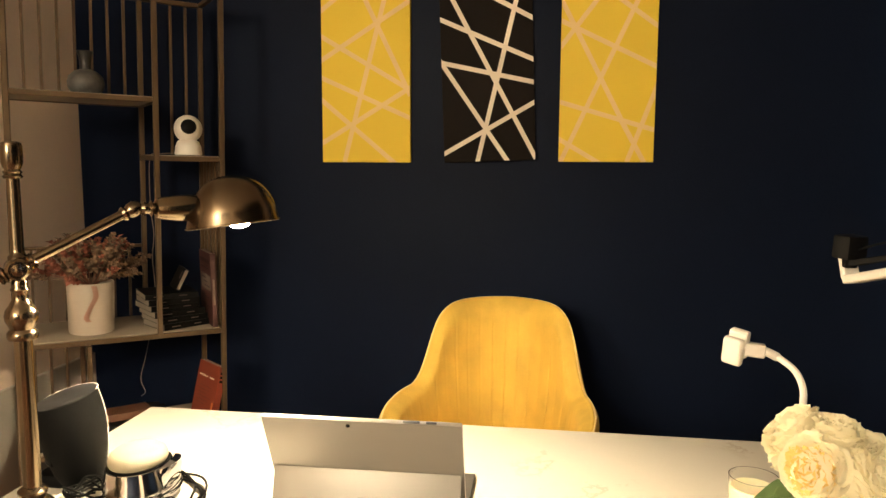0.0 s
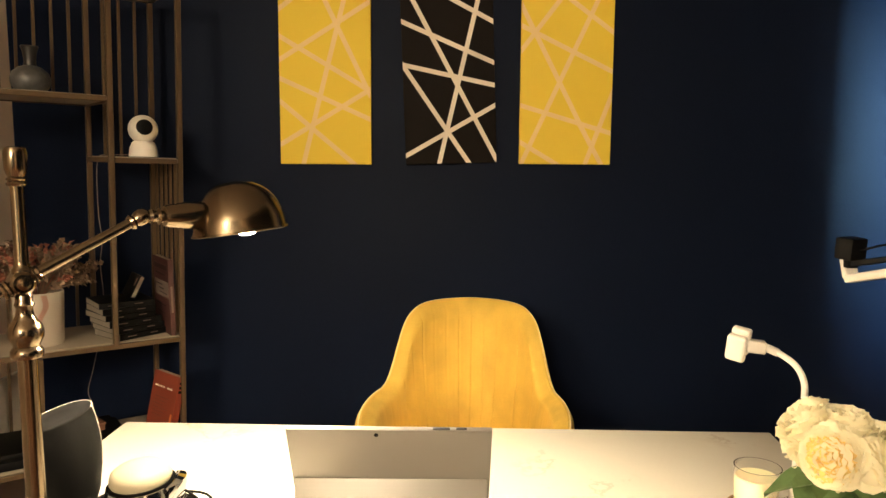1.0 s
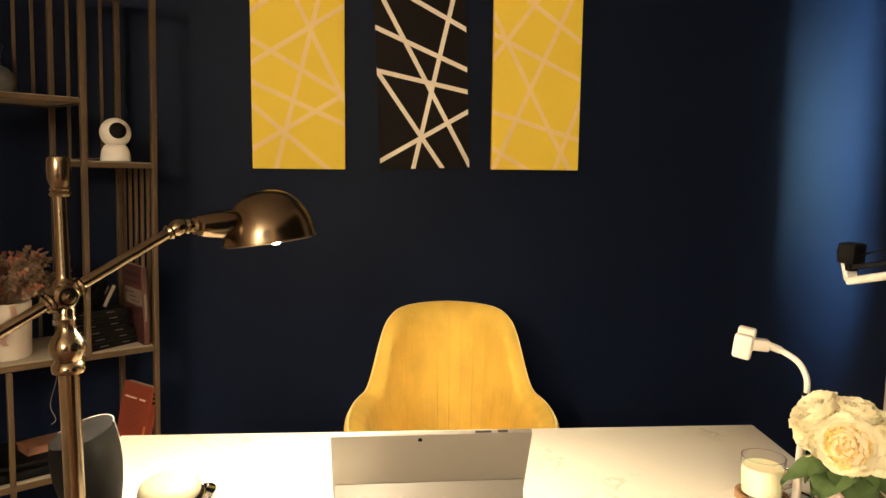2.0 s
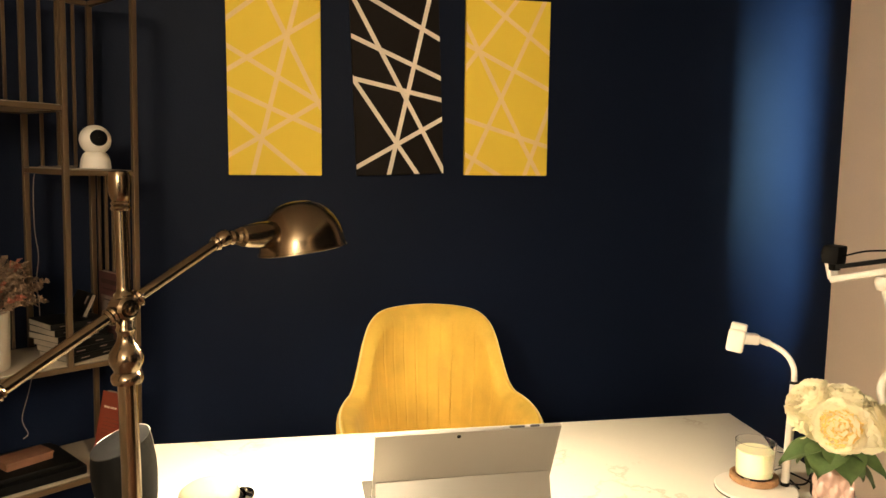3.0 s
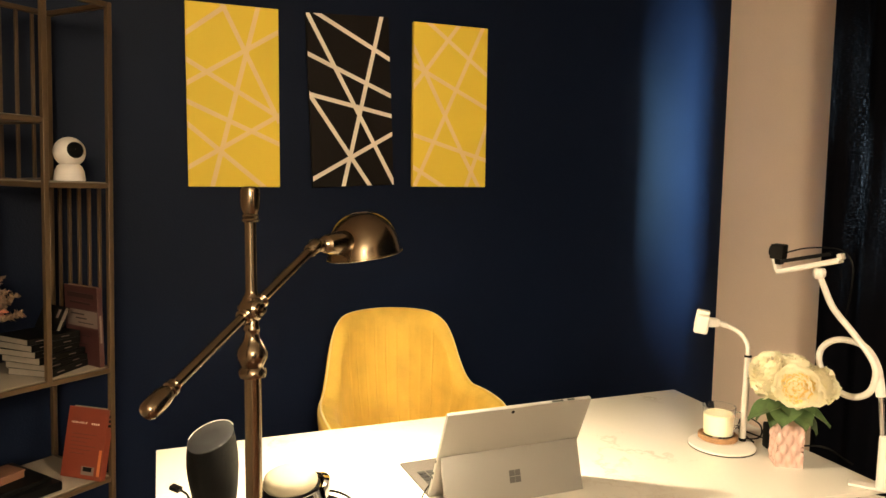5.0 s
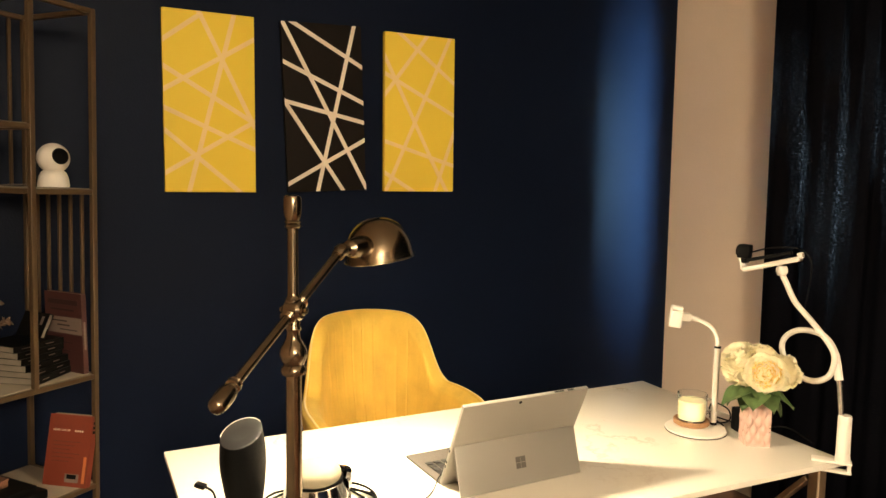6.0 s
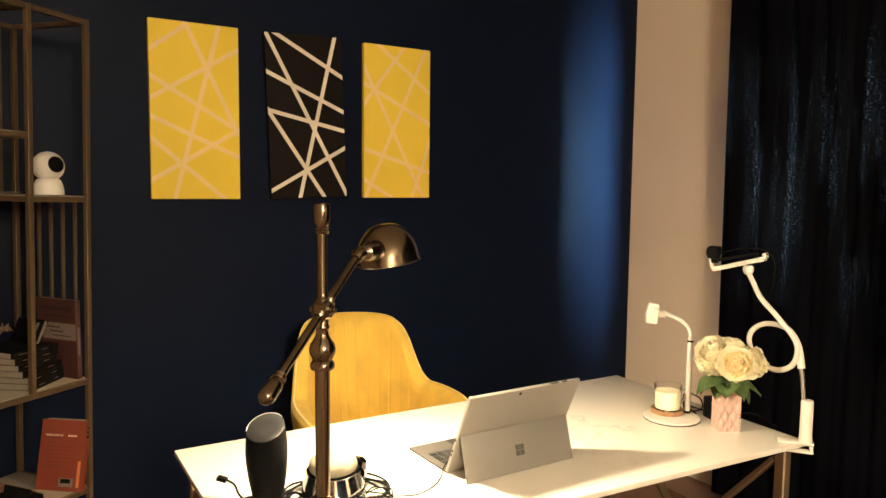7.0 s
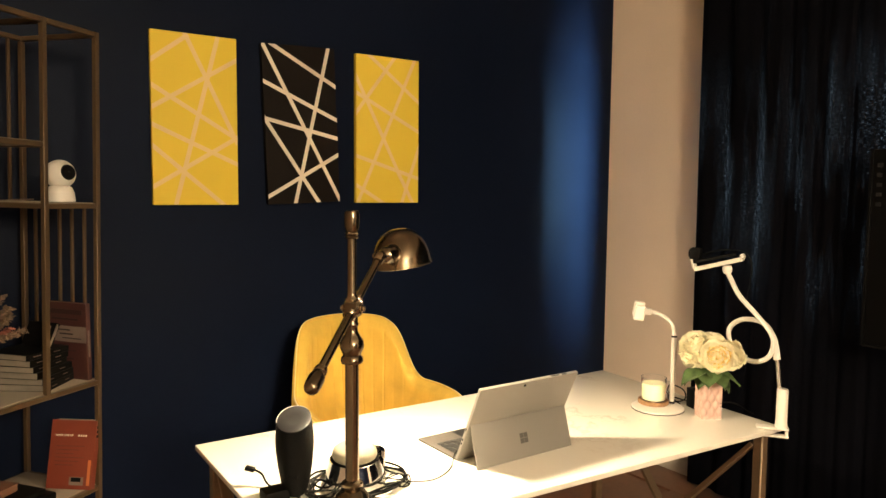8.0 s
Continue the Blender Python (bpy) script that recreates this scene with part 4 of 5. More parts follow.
def peony(parent, at, face, r, seed, label):
    rnd = random.Random(seed)
    base = along(at, Vector(at) + Vector(face)) @ pose(0, 0, -0.55 * r)
    bm, inner = bmesh.new(), bmesh.new()
    axis = Vector((0, 0, 1))
    total = 84
    for k in range(total):
        c = 1 - 1.55 * (k + 0.5) / total
        f = k * 2.39996 + rnd.uniform(-0.2, 0.2)
        d = Vector((math.sqrt(1 - c * c) * math.cos(f), math.sqrt(1 - c * c) * math.sin(f), c))
        near = max(0.0, c - (0.30 if "heart" in label else 0.62))
        g = (d * 0.85 + axis * 0.55 + Vector([rnd.uniform(-0.22, 0.22) for _ in range(3)])).normalized()
        out = Vector((d.x, d.y, 0.0)).normalized()
        y = (out - g * out.dot(g)).normalized()
        x = y.cross(g)
        m = base @ Matrix.Translation(Vector((0, 0, 0.55 * r)) + d * r * (0.52 + 0.06 * rnd.random())) @ Matrix((x, y, g)).transposed().to_4x4()
        size = r * rnd.uniform(0.9, 1.1)
        if near > 0.0:
            petal(inner, m, 0.27 * size, 0.52 * size, 0.18, 0.06 * size, rnd)
        else:
            petal(bm, m, 0.50 * size, 0.64 * size, 0.34, 0.040 * size, rnd)
    lathe([(0.90 * r * math.sin(q * math.pi / 10), 0.55 * r - 0.90 * r * math.cos(q * math.pi / 10)) for q in range(11)], 18, bm, base)
    bloom = part("bloom", bm, M_PETAL, parent, label)
    part("flower_heart", inner, M_PETAL_IN if "heart" in label else M_PETAL, bloom, "ruffled inner petals")


bq = thing("peony_bouquet", pose(0.278, 1.046, 0.75 + VH), "cream artificial peonies with green leaves in the vase", "flowers")
o = Vector((0.278, 1.046, 0.75 + VH))
blooms = [((0.256, 1.008, 0.927), (-0.72, -0.66, 0.22), 0.042, 3, "open cream peony with a yellow heart"), ((0.266, 1.070, 0.928), (-0.62, 0.05, 0.75), 0.051, 5, "pale cream peony"), ((0.309, 1.008, 0.922), (0.50, -0.75, 0.45), 0.040, 7, "pale cream peony"), ((0.287, 1.046, 0.940), (0.0, 0.0, 1.0), 0.040, 11, "pale cream peony"), ((0.320, 1.058, 0.918), (0.85, 0.30, 0.40), 0.040, 13, "pale cream peony")]
for at, face, r, seed, label in blooms:
    p = Vector(at) - o
    peony(bq, p, face, r, seed, label)
    part("stem", tube(curve_points([(0, 0, -0.06), (p.x * 0.3, p.y * 0.3, 0.0), (p.x * 0.85, p.y * 0.85, p.z * 0.7)], 5), 0.0022, 6), M_LEAF, bq)


def leaf(parent, at, yaw, droop, n, w):
    bm = bmesh.new()
    rows = []
    m = Matrix.Translation(at) @ pose(0, 0, 0, 0, 0, yaw) @ pose(0, 0, 0, 0, droop, 0)
    for j in range(11):
        v = j / 10
        half = w * math.sin(math.pi * v ** 0.85) * (1 - 0.15 * v) + 0.0004
        row = []
        for i in range(7):
            u = i / 6 * 2 - 1
            row.append(bm.verts.new(m @ Vector((n * v, half * u, 0.22 * w * abs(u) - 0.30 * n * v * v + 0.0015 * math.sin(9 * v + 3 * u)))))
        rows.append(row)
    for a, b in zip(rows, rows[1:]):
        for i in range(6):
            bm.faces.new((a[i], a[i + 1], b[i + 1], b[i]))
    part("leaf", bm, M_LEAF, parent)


for yaw, droop, n, w, z in ((215, 10, 0.084, 0.036, 0.020), (250, 18, 0.078, 0.036, 0.022), (165, 10, 0.088, 0.036, 0.018), (308, 14, 0.082, 0.036, 0.018), (338, 34, 0.086, 0.032, 0.014), (40, 30, 0.080, 0.030, 0.02), (110, 30, 0.080, 0.030, 0.02), (188, 30, 0.066, 0.028, 0.018), (284, 28, 0.062, 0.030, 0.018)):
    leaf(bq, (0.006 * math.cos(radians(yaw)), 0.006 * math.sin(radians(yaw)), z), yaw, droop, n, w)

# ---------------- small black box and cables behind the vase ----------------
bx = thing("charger_box", pose(0.318, 1.118, 0.75, 0, 0, -20), "small black charger box behind the vase", "charger")
part("case", box((-0.013, -0.020, 0), (0.013, 0.020, 0.056), 0.004), M_BLACK, bx)
cable("black_cable", [(0.300, 1.150, 0.755), (0.290, 1.185, 0.775), (0.310, 1.195, 0.800), (0.325, 1.160, 0.790), (0.305, 1.140, 0.770), (0.285, 1.165, 0.762), (0.310, 1.200, 0.765), (0.340, 1.160, 0.756)], 0.0018, M_RUBBER, "looped black cable beside the phone stand")
cable("black_cable", [(0.330, 1.105, 0.755), (0.360, 1.050, 0.775), (0.385, 1.030, 0.772), (0.405, 1.010, 0.756), (0.418, 0.995, 0.745)], 0.0018, M_RUBBER, "thin black cable running over the desk edge")

# ---------------- clamp-on phone arm ----------------
pa = thing("gooseneck_phone_holder", pose(0.346, 0.874, 0.75), "white gooseneck phone arm clamped to the desk corner", "phone holder")
cl = part("clamp_plate", box((-0.0135, -0.060, 0.0005), (0.0135, 0.0185, 0.0065), 0.003, m=pose(0, 0, 0, 0, 0, 36) @ pose(0, 0, 0, 0, 0, 180)), M_WHITE, pa)
part("clamp_jaw", box((-0.0115, -0.052, -0.0200), (0.0115, 0.0185, -0.0145), 0.003, m=pose(0, 0, 0, 0, 0, 216)), M_WHITE, cl)
part("clamp_back", box((-0.009, 0.0100, -0.018), (0.009, 0.0170, 0.004), 0.002, m=pose(0, 0, 0, 0, 0, 216)), M_WHITE, cl)
part("barrel", lathe([(0, 0.007), (0.0155, 0.006), (0.0150, 0.014), (0.0140, 0.020), (0.0137, 0.104), (0.0125, 0.107), (0, 0.107)], 32), M_WHITE, pa)
part("rod", tube([(0, 0.008, 0.104), (0, 0.020, 0.195)], 0.0058, 14), M_CHROME, pa, "bare metal rod")
part("rod_sleeve", tube([(0, 0.019, 0.180), (0, 0.026, 0.215)], 0.0088, 16), M_WHITE, pa)
loop = [(0.003, 0.024, 0.195), (0.004, 0.032, 0.233), (0.005, 0.064, 0.268), (0.006, 0.121, 0.270), (0.007, 0.160, 0.245), (0.006, 0.164, 0.210), (0.003, 0.133, 0.172), (0.0, 0.083, 0.162), (-0.006, 0.041, 0.182), (-0.009, 0.026, 0.219), (-0.009, 0.036, 0.250), (-0.008, 0.081, 0.293), (-0.003, 0.132, 0.333), (0.004, 0.163, 0.372), (0.010, 0.180, 0.392)]
part("gooseneck", tube(curve_points(loop, 10), 0.0064, 14), M_WHITE, pa)
ha, hb = Vector((-0.015, 0.266, 0.393)), Vector((0.028, 0.146, 0.430))
hl = (hb - ha).length
hm = along(ha, hb)
cradle = part("cradle", box((-0.015, -0.006, 0), (0.015, 0.006, hl), 0.004, m=hm, seg=3), M_WHITE, pa)
lift_dir = (hm.to_3x3() @ Vector((0, 1, 0)))
sgn = 1 if lift_dir.z > 0 else -1
part("cradle_lip", box((-0.013, 0.0 if sgn > 0 else -0.034, -0.004), (0.013, 0.034 if sgn > 0 else 0.0, 0.005), 0.004, m=hm, seg=3), M_WHITE, cradle)
part("cradle_lip", box((-0.013, 0.0 if sgn > 0 else -0.014, hl - 0.004), (0.013, 0.014 if sgn > 0 else 0.0, hl + 0.006), 0.004, m=hm, seg=3), M_WHITE, cradle)
part("ball_joint", lathe([(0, -0.014), (0.009, -0.014), (0.013, -0.006), (0.013, 0.002), (0.010, 0.008), (0, 0.008)], 20, m=Matrix.Translation((0.006, 0.178, 0.402))), M_WHITE, pa)
wc = thing("webcam", pose(0.326, 1.136, 1.182, 0, 0, 0), "small black webcam resting on the phone arm", "webcam")
fw = Vector((-0.42, 0.90, 0.05))
part("body", box((-0.017, -0.016, -0.014), (0.017, 0.016, 0.014), 0.004, m=along((0, 0, 0.006), Vector((0, 0, 0.006)) + fw)), M_BLACK, wc)
part("lens", lathe([(0, 0.013), (0.010, 0.013), (0.011, 0.018), (0.008, 0.019), (0, 0.018)], 24, m=along((0, 0, 0.006), Vector((0, 0, 0.006)) + fw)), M_SCREEN, wc)
part("mount", bar((-0.002, 0.004, -0.018), (0.038, -0.100, 0.010), 0.012, 0.008), M_BLACK, wc)
part("hinge", box((-0.008, -0.008, -0.022), (0.008, 0.008, -0.010), 0.002), M_BLACK, wc)
part("wire", tube(curve_points([(0.006, -0.012, 0.004), (0.022, -0.055, 0.018), (0.044, -0.110, 0.020), (0.058, -0.132, -0.004), (0.066, -0.130, -0.05), (0.090, -0.10, -0.14)], 8), 0.0016, 8), M_RUBBER, wc)


# ---------------- things on the corner shelf ----------------
def on_shelf(a, b, z, turn=0.0):
    return SHELF @ pose(a, b, z, 0, 0, turn)


cb = thing("security_camera", on_shelf(-0.088, 0.046, 1.316, -37.7), "white ball-shaped security camera with a black lens", "camera")
part("base", lathe([(0, 0), (0.039, 0), (0.040, 0.004), (0.037, 0.026), (0.031, 0.040), (0.022, 0.047), (0, 0.048)], 36), M_WHITE, cb)
head_at = Vector((0, 0, 0.078))
part("head", lathe([(0.041 * math.sin(k * math.pi / 20), -0.041 * math.cos(k * math.pi / 20)) for k in range(21)], 40, m=Matrix.Translation(head_at)), M_WHITE, cb)
lm = along(head_at, head_at + Vector((0.48, -0.86, 0.16)))
part("lens", lathe([(0, 0.030), (0.0225, 0.0348), (0.021, 0.0385), (0.012, 0.0405), (0, 0.041)], 30, m=lm), M_BLACK, cb, "glossy black lens disc")

bv = thing("bud_vase", on_shelf(-0.352, 0.165, 1.480), "small blue-grey glazed bottle vase on the shelf", "vase")
part("body", lathe([(0, 0), (0.030, 0), (0.038, 0.007), (0.049, 0.024), (0.0510, 0.040), (0.046, 0.058), (0.030, 0.072), (0.016, 0.077), (0, 0.077)], 40), M_BLUEGLASS, bv)
part("neck", lathe([(0.0165, 0.076), (0.0150, 0.086), (0.0160, 0.100), (0.0185, 0.116), (0.0230, 0.128), (0.0215, 0.131), (0.0165, 0.118), (0.0130, 0.10), (0.0130, 0.078)], 36), M_DARKGLAZE, bv, "dark flared neck")


# dried flowers in a white pot
pt = thing("flower_pot", on_shelf(-0.362, 0.104, 0.787), "white cylindrical ceramic pot with a ribbon", "flower pot")
part("body", lathe([(0, 0), (0.059, 0), (0.062, 0.004), (0.0645, 0.146), (0.0635, 0.150), (0.059, 0.150), (0.057, 0.13), (0, 0.128)], 44), M_POT, pt)
rib = curve_points([(0.004, -0.0655, 0.146), (0.008, -0.067, 0.115), (-0.006, -0.066, 0.084), (-0.018, -0.0635, 0.054), (-0.012, -0.065, 0.042)], 8)
bm = bmesh.new()
rows = [[bm.verts.new(p + Vector((-0.007, 0, 0))), bm.verts.new(p + Vector((0.007, 0.0, 0)))] for p in rib]
for a, b in zip(rows, rows[1:]):
    bm.faces.new((a[0], a[1], b[1], b[0]))
bmesh.ops.solidify(bm, geom=bm.faces[:], thickness=0.0012)
part("ribbon", bm, M_RIBBON, pt, "dusty pink satin ribbon")

df = thing("dried_flowers", on_shelf(-0.362, 0.104, 0.787 + 0.129), "bunch of dried beige and rose flowers in the pot", "flowers")
rnd = random.Random(21)


def sprig(bm, at, d, n, size, rnd):
    """A short twig with small curled leaves."""
    m0 = along(at, Vector(at) + d)
    for k in range(n):
        s = k / n
        m = m0 @ pose(0, 0, s * 0.06, 0, 0, 137.5 * k + rnd.uniform(-20, 20)) @ pose(0, 0, 0, rnd.uniform(25, 70), 0, 0)
        w, h = size * rnd.uniform(0.3, 0.5), size * rnd.uniform(0.8, 1.3)
        q = [bm.verts.new(m @ Vector(c)) for c in ((0, 0, 0), (w, 0.2 * h, h * 0.5), (0.3 * w, 0.1 * h, h), (-w, 0.25 * h, h * 0.6), (0, 0.32 * h, h * 0.5))]
        for f in ((0, 1, 4), (1, 2, 4), (2, 3, 4), (3, 0, 4)):
            bm.faces.new([q[i] for i in f])


for k in range(110):
    az, el = rnd.uniform(0, math.tau), rnd.uniform(0.05, 1.15)
    d = Vector((math.cos(az) * math.sin(el + 0.35), math.sin(az) * math.sin(el + 0.35), math.cos(el + 0.25)))
    reach = rnd.uniform(0.050, 0.112)
    at = Vector((d.x * reach * 1.18, d.y * reach * 0.95, 0.018 + d.z * reach * 0.80))
    bm = bmesh.new()
    sprig(bm, at, d, 17, rnd.uniform(0.013, 0.022), rnd)
    tube([(d.x * 0.004, d.y * 0.004, -0.002), (d.x * 0.03, d.y * 0.03, 0.02), at], 0.0009, 4, bm)
    part("sprig", bm, M_DRY_R if (k % 3 == 0 and d.z > 0.25) else M_DRY, df)


def book(name, m, w, d, h, cover, label, group="", spine="x"):
    """A closed book lying flat: w along x (spine at x = w), d along y, h thick."""
    ob = thing(name, m, label, "book", group)
    t = 0.0018
    part("cover", box((0, 0, 0), (w, d, t), 0.0006, seg=1), cover, ob)
    part("cover", box((0, 0, h - t), (w, d, h), 0.0006, seg=1), cover, ob)
    part("spine", box((w - t, 0, t), (w, d, h - t), 0.0004, seg=1), cover, ob)
    part("page_block", box((0.003, 0.003, t), (w - t - 0.0005, d - 0.003, h - t)), M_PAPER, ob, smooth=False)
    return ob


def stacked_book(m, n, d, h):
    """A closed paperback lying flat: its spine along x at y = 0, its trimmed pages showing at x = 0."""
    ob = thing("book", m, "black paperback lying in the fanned stack on the shelf", "book", "stacked books")
    t = 0.0011
    part("cover", box((0, 0, 0), (n, d, t)), M_BOOK_K, ob, smooth=False)
    part("cover", box((0, 0, h - t), (n, d, h)), M_BOOK_K, ob, smooth=False)
    part("spine", box((0, -0.0006, 0), (n, t, h), 0.0005, seg=1), M_BOOK_K, ob, "black spine with pale print")
    part("page_block", box((0.0008, t, t), (n - 0.001, d - 0.002, h - t)), M_PAPER, ob, smooth=False)
    part("spine_print", box((0.024, -0.0010, h * 0.44), (0.052, -0.0004, h * 0.58)), M_BAND, ob, "small pale print", smooth=False)
    part("spine_print", box((0.098, -0.0010, h * 0.44), (0.122, -0.0004, h * 0.56)), M_BAND, ob, "small pale print", smooth=False)
    return ob


z = 0.787
rnd = random.Random(8)
for k in range(6):
    h = (0.019, 0.018, 0.019, 0.017, 0.018, 0.016)[k]
    turn = 20 - 3.2 * k + rnd.uniform(-2, 2)
    stacked_book(on_shelf(-0.176 - 0.009 * k + rnd.uniform(-0.005, 0.005), 0.014 + 0.004 * k, z, turn), 0.150 + 0.003 * (k % 3), 0.132, h)
    z += h + 0.0006
lean = book("book", on_shelf(-0.120, 0.050, z + 0.001) @ pose(0, 0, 0, 0, -64, 0), 0.070, 0.10, 0.014, M_BOOK_K, "black book leaning on the stack with a white label", "stacked books")
part("cover_label", box((0.03, -0.0006, 0.003), (0.062, 0.0006, 0.011)), M_BAND, lean, "white printed label", smooth=False)
part("cover_label", box((0.036, 0.014, 0.0138), (0.060, 0.024, 0.0146)), M_BAND, lean, "white printed label", smooth=False)

# tall book standing against the rods of the side
tb = thing("book", on_shelf(-0.014, 0.008, 0.787) @ pose(0, 0, 0, 0, -2.0, 0), "brick pink paperback standing upright with a grey band", "book", "stacked books")
part("cover", box((-0.016, 0, 0), (-0.0145, 0.150, 0.230), 0.0005, seg=1), M_BOOK_P, tb)
part("cover", box((-0.0015, 0, 0), (0, 0.150, 0.230), 0.0005, seg=1), M_BOOK_P, tb)
part("spine", box((-0.0145, 0, 0), (-0.0015, 0.0015, 0.230)), M_BOOK_P, tb, smooth=False)
part("page_block", box((-0.0143, 0.002, 0.002), (-0.0017, 0.147, 0.228)), M_PAPER, tb, smooth=False)
part("cover_band", box((-0.0164, 0.002, 0.112), (-0.0158, 0.140, 0.160)), M_BAND, tb, "greyish pink band", smooth=False)
for zz, y0, y1, hh2 in ((0.196, 0.015, 0.135, 0.014), (0.178, 0.03, 0.125, 0.006), (0.146, 0.06, 0.12, 0.004), (0.134, 0.05, 0.10, 0.004), (0.122, 0.02, 0.09, 0.003), (0.085, 0.04, 0.14, 0.003), (0.060, 0.05, 0.12, 0.003)):
    part("print_bar", box((-0.0168, y0, zz), (-0.0160, y1, zz + hh2)), M_INK, tb, smooth=False)
part("print_bar", box((-0.011, -0.0006, 0.07), (-0.005, 0.0004, 0.150)), M_BAND, tb, smooth=False)

# red book leaning on the bottom shelf
RB = Matrix.Translation((-1.089, 2.168, 0.466)) @ pose(0, 0, 0, 0, 0, 141) @ pose(0, 0, 0, 13.5, 0, 0)
rb = thing("book", RB, "red-orange paperback standing slightly open on the bottom shelf", "book", "stacked books")
BW, BH = 0.138, 0.200
part("cover", box((0, 0, 0), (BW, 0.0016, BH), 0.0005, seg=1), M_BOOK_R, rb)
part("cover", box((0, -0.020, 0), (BW, -0.0184, BH), 0.0005, seg=1), M_BOOK_R, rb)
part("spine", box((-0.0012, -0.020, 0), (0.0004, 0.0016, BH)), M_BOOK_R, rb, "red spine with black print", smooth=False)
part("page_block", box((0.003, -0.0183, 0.002), (BW - 0.003, -0.0002, BH - 0.002)), M_PAPER, rb, smooth=False)
part("loose_page", box((0.004, 0.0, 0), (BW - 0.02, 0.0006, BH + 0.004), m=pose(0, -0.010, 0, -3, 0, 0)), M_PAPER, rb, smooth=False)


def lettering(body, m, size, mat, parent):
    """Raised flat letters in Blender's own font as a mesh part."""
    cu = bpy.data.curves.new("title", "FONT")
    cu.body, cu.size, cu.extrude, cu.align_x = body, size, 0.0003, "LEFT"
    tmp = new("title", cu)
    bpy.context.view_layer.update()
    me = bpy.data.meshes.new_from_object(tmp)
    bpy.data.objects.remove(tmp)
    me.transform(m)
    me.materials.clear()
    me.materials.append(mat)
    ob = new("title", me)
    ob.parent = parent
    return tagged(ob, "pale printed title")


# the cover faces +y, so its writing runs from x = BW towards x = 0
face = pose(BW, 0.0018, 0, 90, 0, 180)
lettering("NEVER GIVE UP", face @ pose(0.015, BH * 0.765, 0), 0.0080, M_PRINT, rb)
for k in range(4):
    part("print_bar", box((0.086 + k * 0.0072, BH * 0.765, 0), (0.0908 + k * 0.0072, BH * 0.765 + 0.005, 0.0004), m=face), M_PRINT, rb, smooth=False)
for k in range(6):
    part("print_bar", box((0.02, BH * (0.62 - 0.055 * k), 0), (0.108 - 0.016 * (k % 3), BH * (0.62 - 0.055 * k) + 0.001, 0.0003), m=face), M_BOOK_P, rb, smooth=False)
part("cover_picture", box((0.070, 0.012, 0), (0.114, 0.036, 0.0004), m=face), M_BAND, rb, "pale printed picture panel", smooth=False)
part("cover_picture", box((0.076, 0.022, 0.0003), (0.106, 0.034, 0.0007), m=face), M_BOOK_K, rb, "dark printed picture", smooth=False)
part("cover_flash", box((0.124, 0.012, 0), (0.133, 0.085, 0.0004), m=face), M_ORANGE, rb, "orange corner flash", smooth=False)
for zz in (0.150, 0.163, 0.176):
    part("print_bar", box((-0.0018, -0.016, zz), (-0.0010, -0.003, zz + 0.008)), M_BOOK_K, rb, smooth=False)

# dark flat things on the bottom shelf
nb = thing("notebook_case", on_shelf(-0.545, 0.035, 0.4645), "flat black case lying on the bottom shelf", "case")
part("body", box((0.0, -0.018, 0), (0.405, 0.205, 0.026), 0.006), M_BLACK, nb)
part("lid", box((0.03, 0.0, 0.026), (0.385, 0.19, 0.040), 0.004), M_BOOK_K, nb)
wb = thing("wooden_box", on_shelf(-0.325, 0.075, 0.5046, 8), "small brown wooden box on the black case", "box")
part("body", box((0.0, 0.0, 0), (0.125, 0.07, 0.018), 0.003), M_FLOOR, wb)
part("lid", box((-0.002, -0.002, 0.018), (0.127, 0.072, 0.023), 0.0015), M_FLOOR, wb)
solid("camera_cable", tube(curve_points([(-1.20, 2.245, 1.324), (-1.27, 2.265, 1.321), (-1.335, 2.325, 1.305), (-1.350, 2.345, 1.148), (-1.345, 2.35, 1.06), (-1.354, 2.35, 0.98), (-1.350, 2.352, 0.88), (-1.360, 2.352, 0.80), (-1.373, 2.35, 0.724), (-1.394, 2.35, 0.64), (-1.414, 2.35, 0.565), (-1.400, 2.35, 0.52), (-1.410, 2.34, 0.507)], 6), 0.0014, 8), M_BAND, "thin white cable hanging down behind the shelf", "cable")

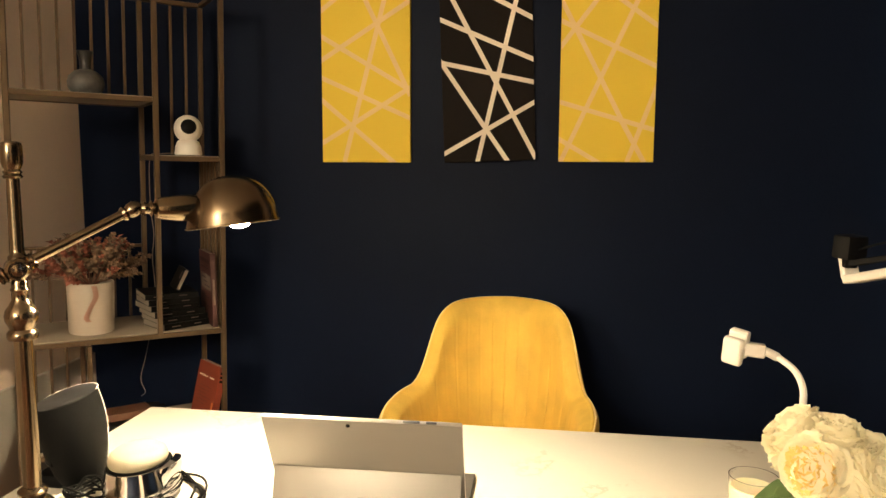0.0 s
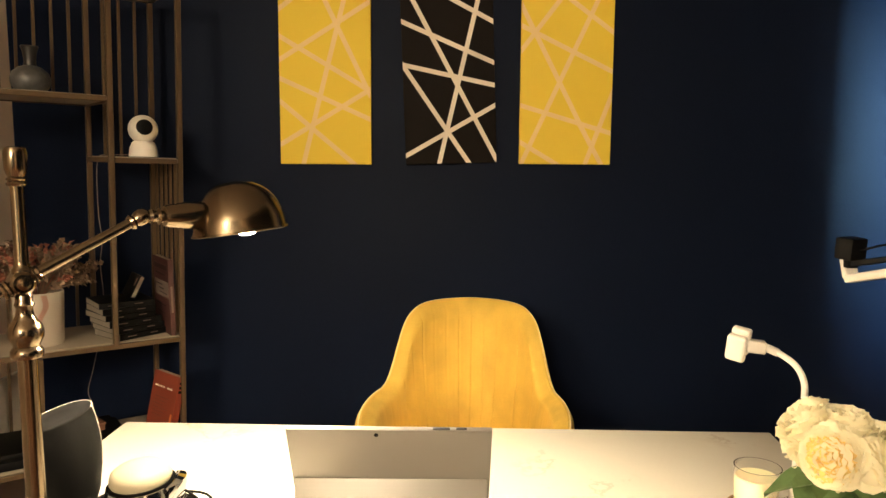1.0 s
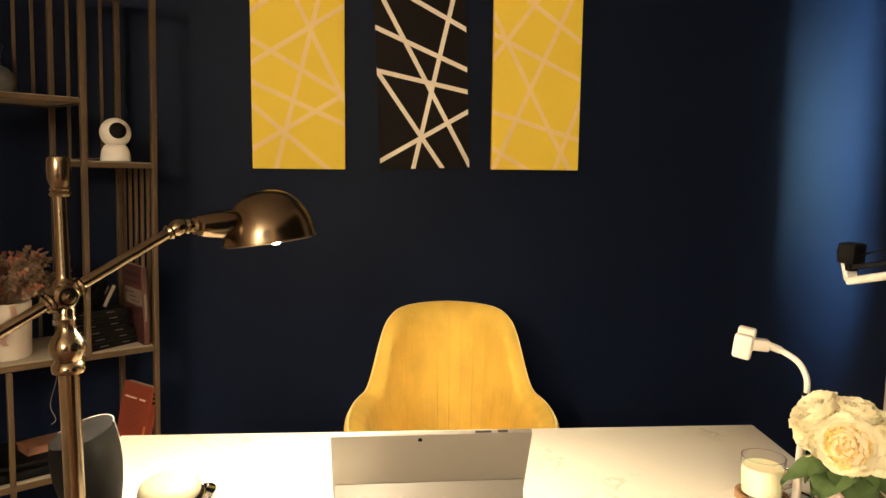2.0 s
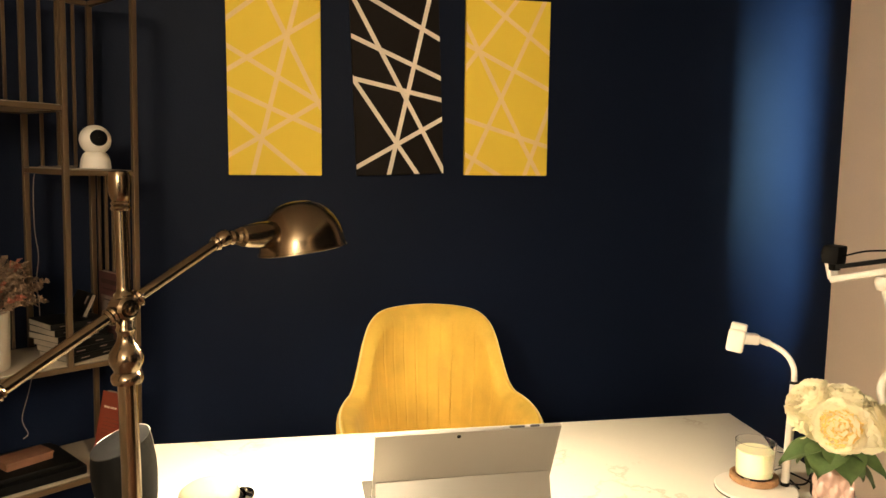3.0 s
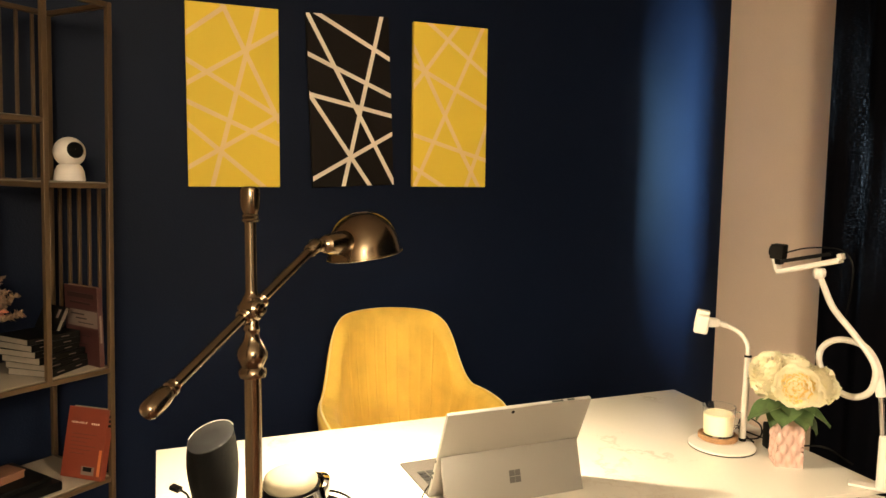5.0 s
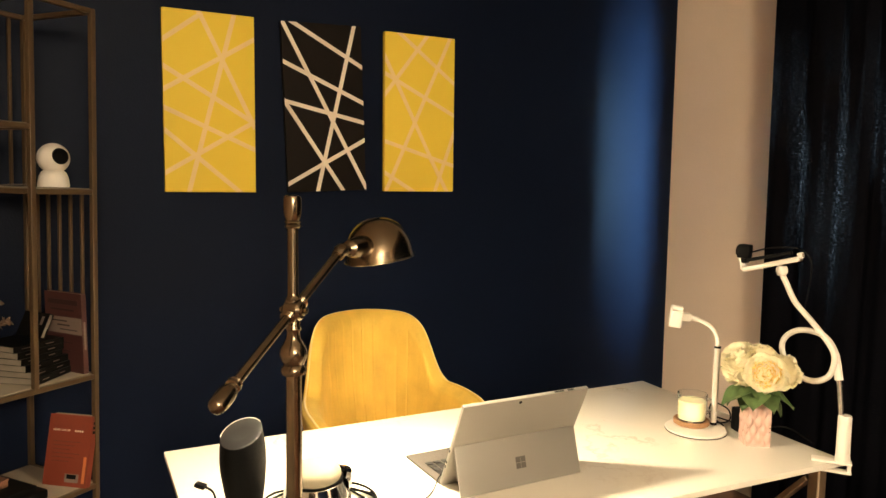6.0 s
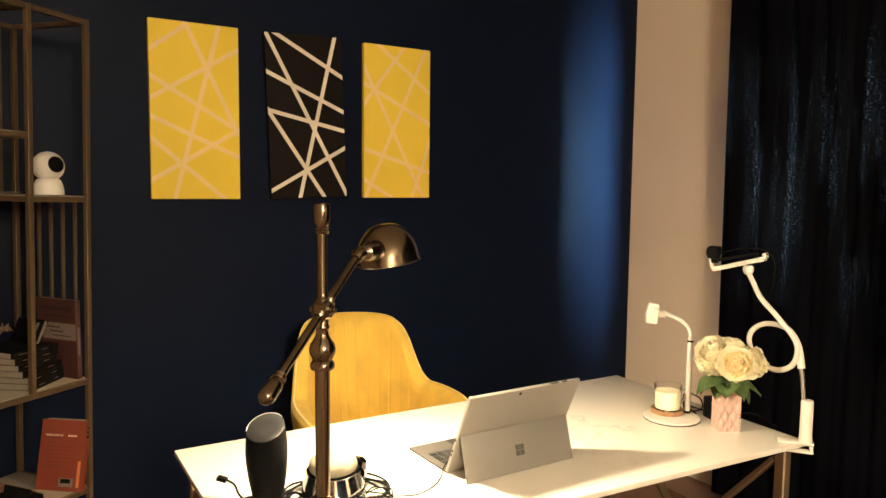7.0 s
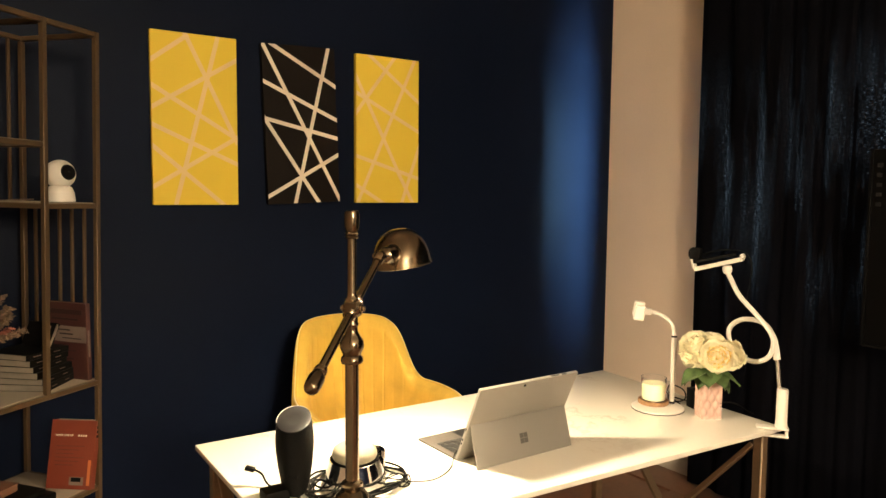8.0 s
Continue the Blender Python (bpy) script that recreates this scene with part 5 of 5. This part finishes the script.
# dado board along the beige wall behind the shelf
solid("trim_west", box((ROOM_W, ROOM_S, 0.0), (ROOM_W + 0.018, ROOM_N - 0.002, 0.60), 0.004), M_SKIRT, "pale painted board along the foot of the wall", "trim", "structure")
solid("baseboard_east", box((ROOM_E - 0.014, WY1, 0.0), (ROOM_E - 0.001, ROOM_N - 0.002, 0.08), 0.003), M_SKIRT, "pale skirting board at the wall foot", "baseboard", "structure")

# black display panel before the curtain
dp = thing("display_panel", pose(1.285, 0.82, 0), "tall black framed panel standing before the curtain", "panel")
part("panel", box((-0.012, -0.32, 0.815), (0.012, 0.30, 1.515), 0.003), M_BLACK, dp)
part("rim", bar((-0.014, 0.295, 0.82), (-0.014, 0.295, 1.51), 0.010), M_BLACK, dp)
part("rim", bar((-0.014, -0.315, 0.822), (-0.014, 0.29, 0.822), 0.010), M_BLACK, dp)
for k in range(5):
    part("print_bar", box((-0.0132, 0.259, 1.452 - 0.034 * k), (-0.0118, 0.277, 1.466 - 0.034 * k)), M_SPEAKER_TOP, dp, smooth=False)
part("post", bar((0, 0, 0.02), (0, 0, 0.815), 0.03), M_BLACK, dp)
part("foot", box((-0.10, -0.22, 0), (0.06, 0.22, 0.02), 0.004), M_BLACK, dp)

hook = thing("curtain_hook", pose(1.470, 1.940, 1.205), "small black metal curtain hook on the wall", "hook")
part("plate", box((0.008, -0.008, -0.02), (0.0148, 0.008, 0.02), 0.002), M_BLACK, hook)
part("arm", tube(curve_points([(0.010, 0, 0.0), (-0.018, -0.004, 0.0), (-0.028, -0.006, 0.010), (-0.028, -0.006, 0.026)], 6), 0.0045, 10), M_BLACK, hook)

# floor boards, laid along the room
plank_me = mesh_of("plank", box((-0.0985, -0.648, -0.012), (0.0985, 0.648, 0.0), 0.0015, seg=1), M_FLOOR, False)
row = 0
x = ROOM_W + 0.099
while x < ROOM_E - 0.02:
    for k in range(-1, 4):
        y = ROOM_S + 1.1 + 1.30 * k + 0.43 * (row % 3)
        if ROOM_S + 0.62 < y < ROOM_N - 0.62:
            ob = new("plank", plank_me)
            ob.location = (x, y, 0)
            ob.parent = floor
    row += 1
    x += 0.199
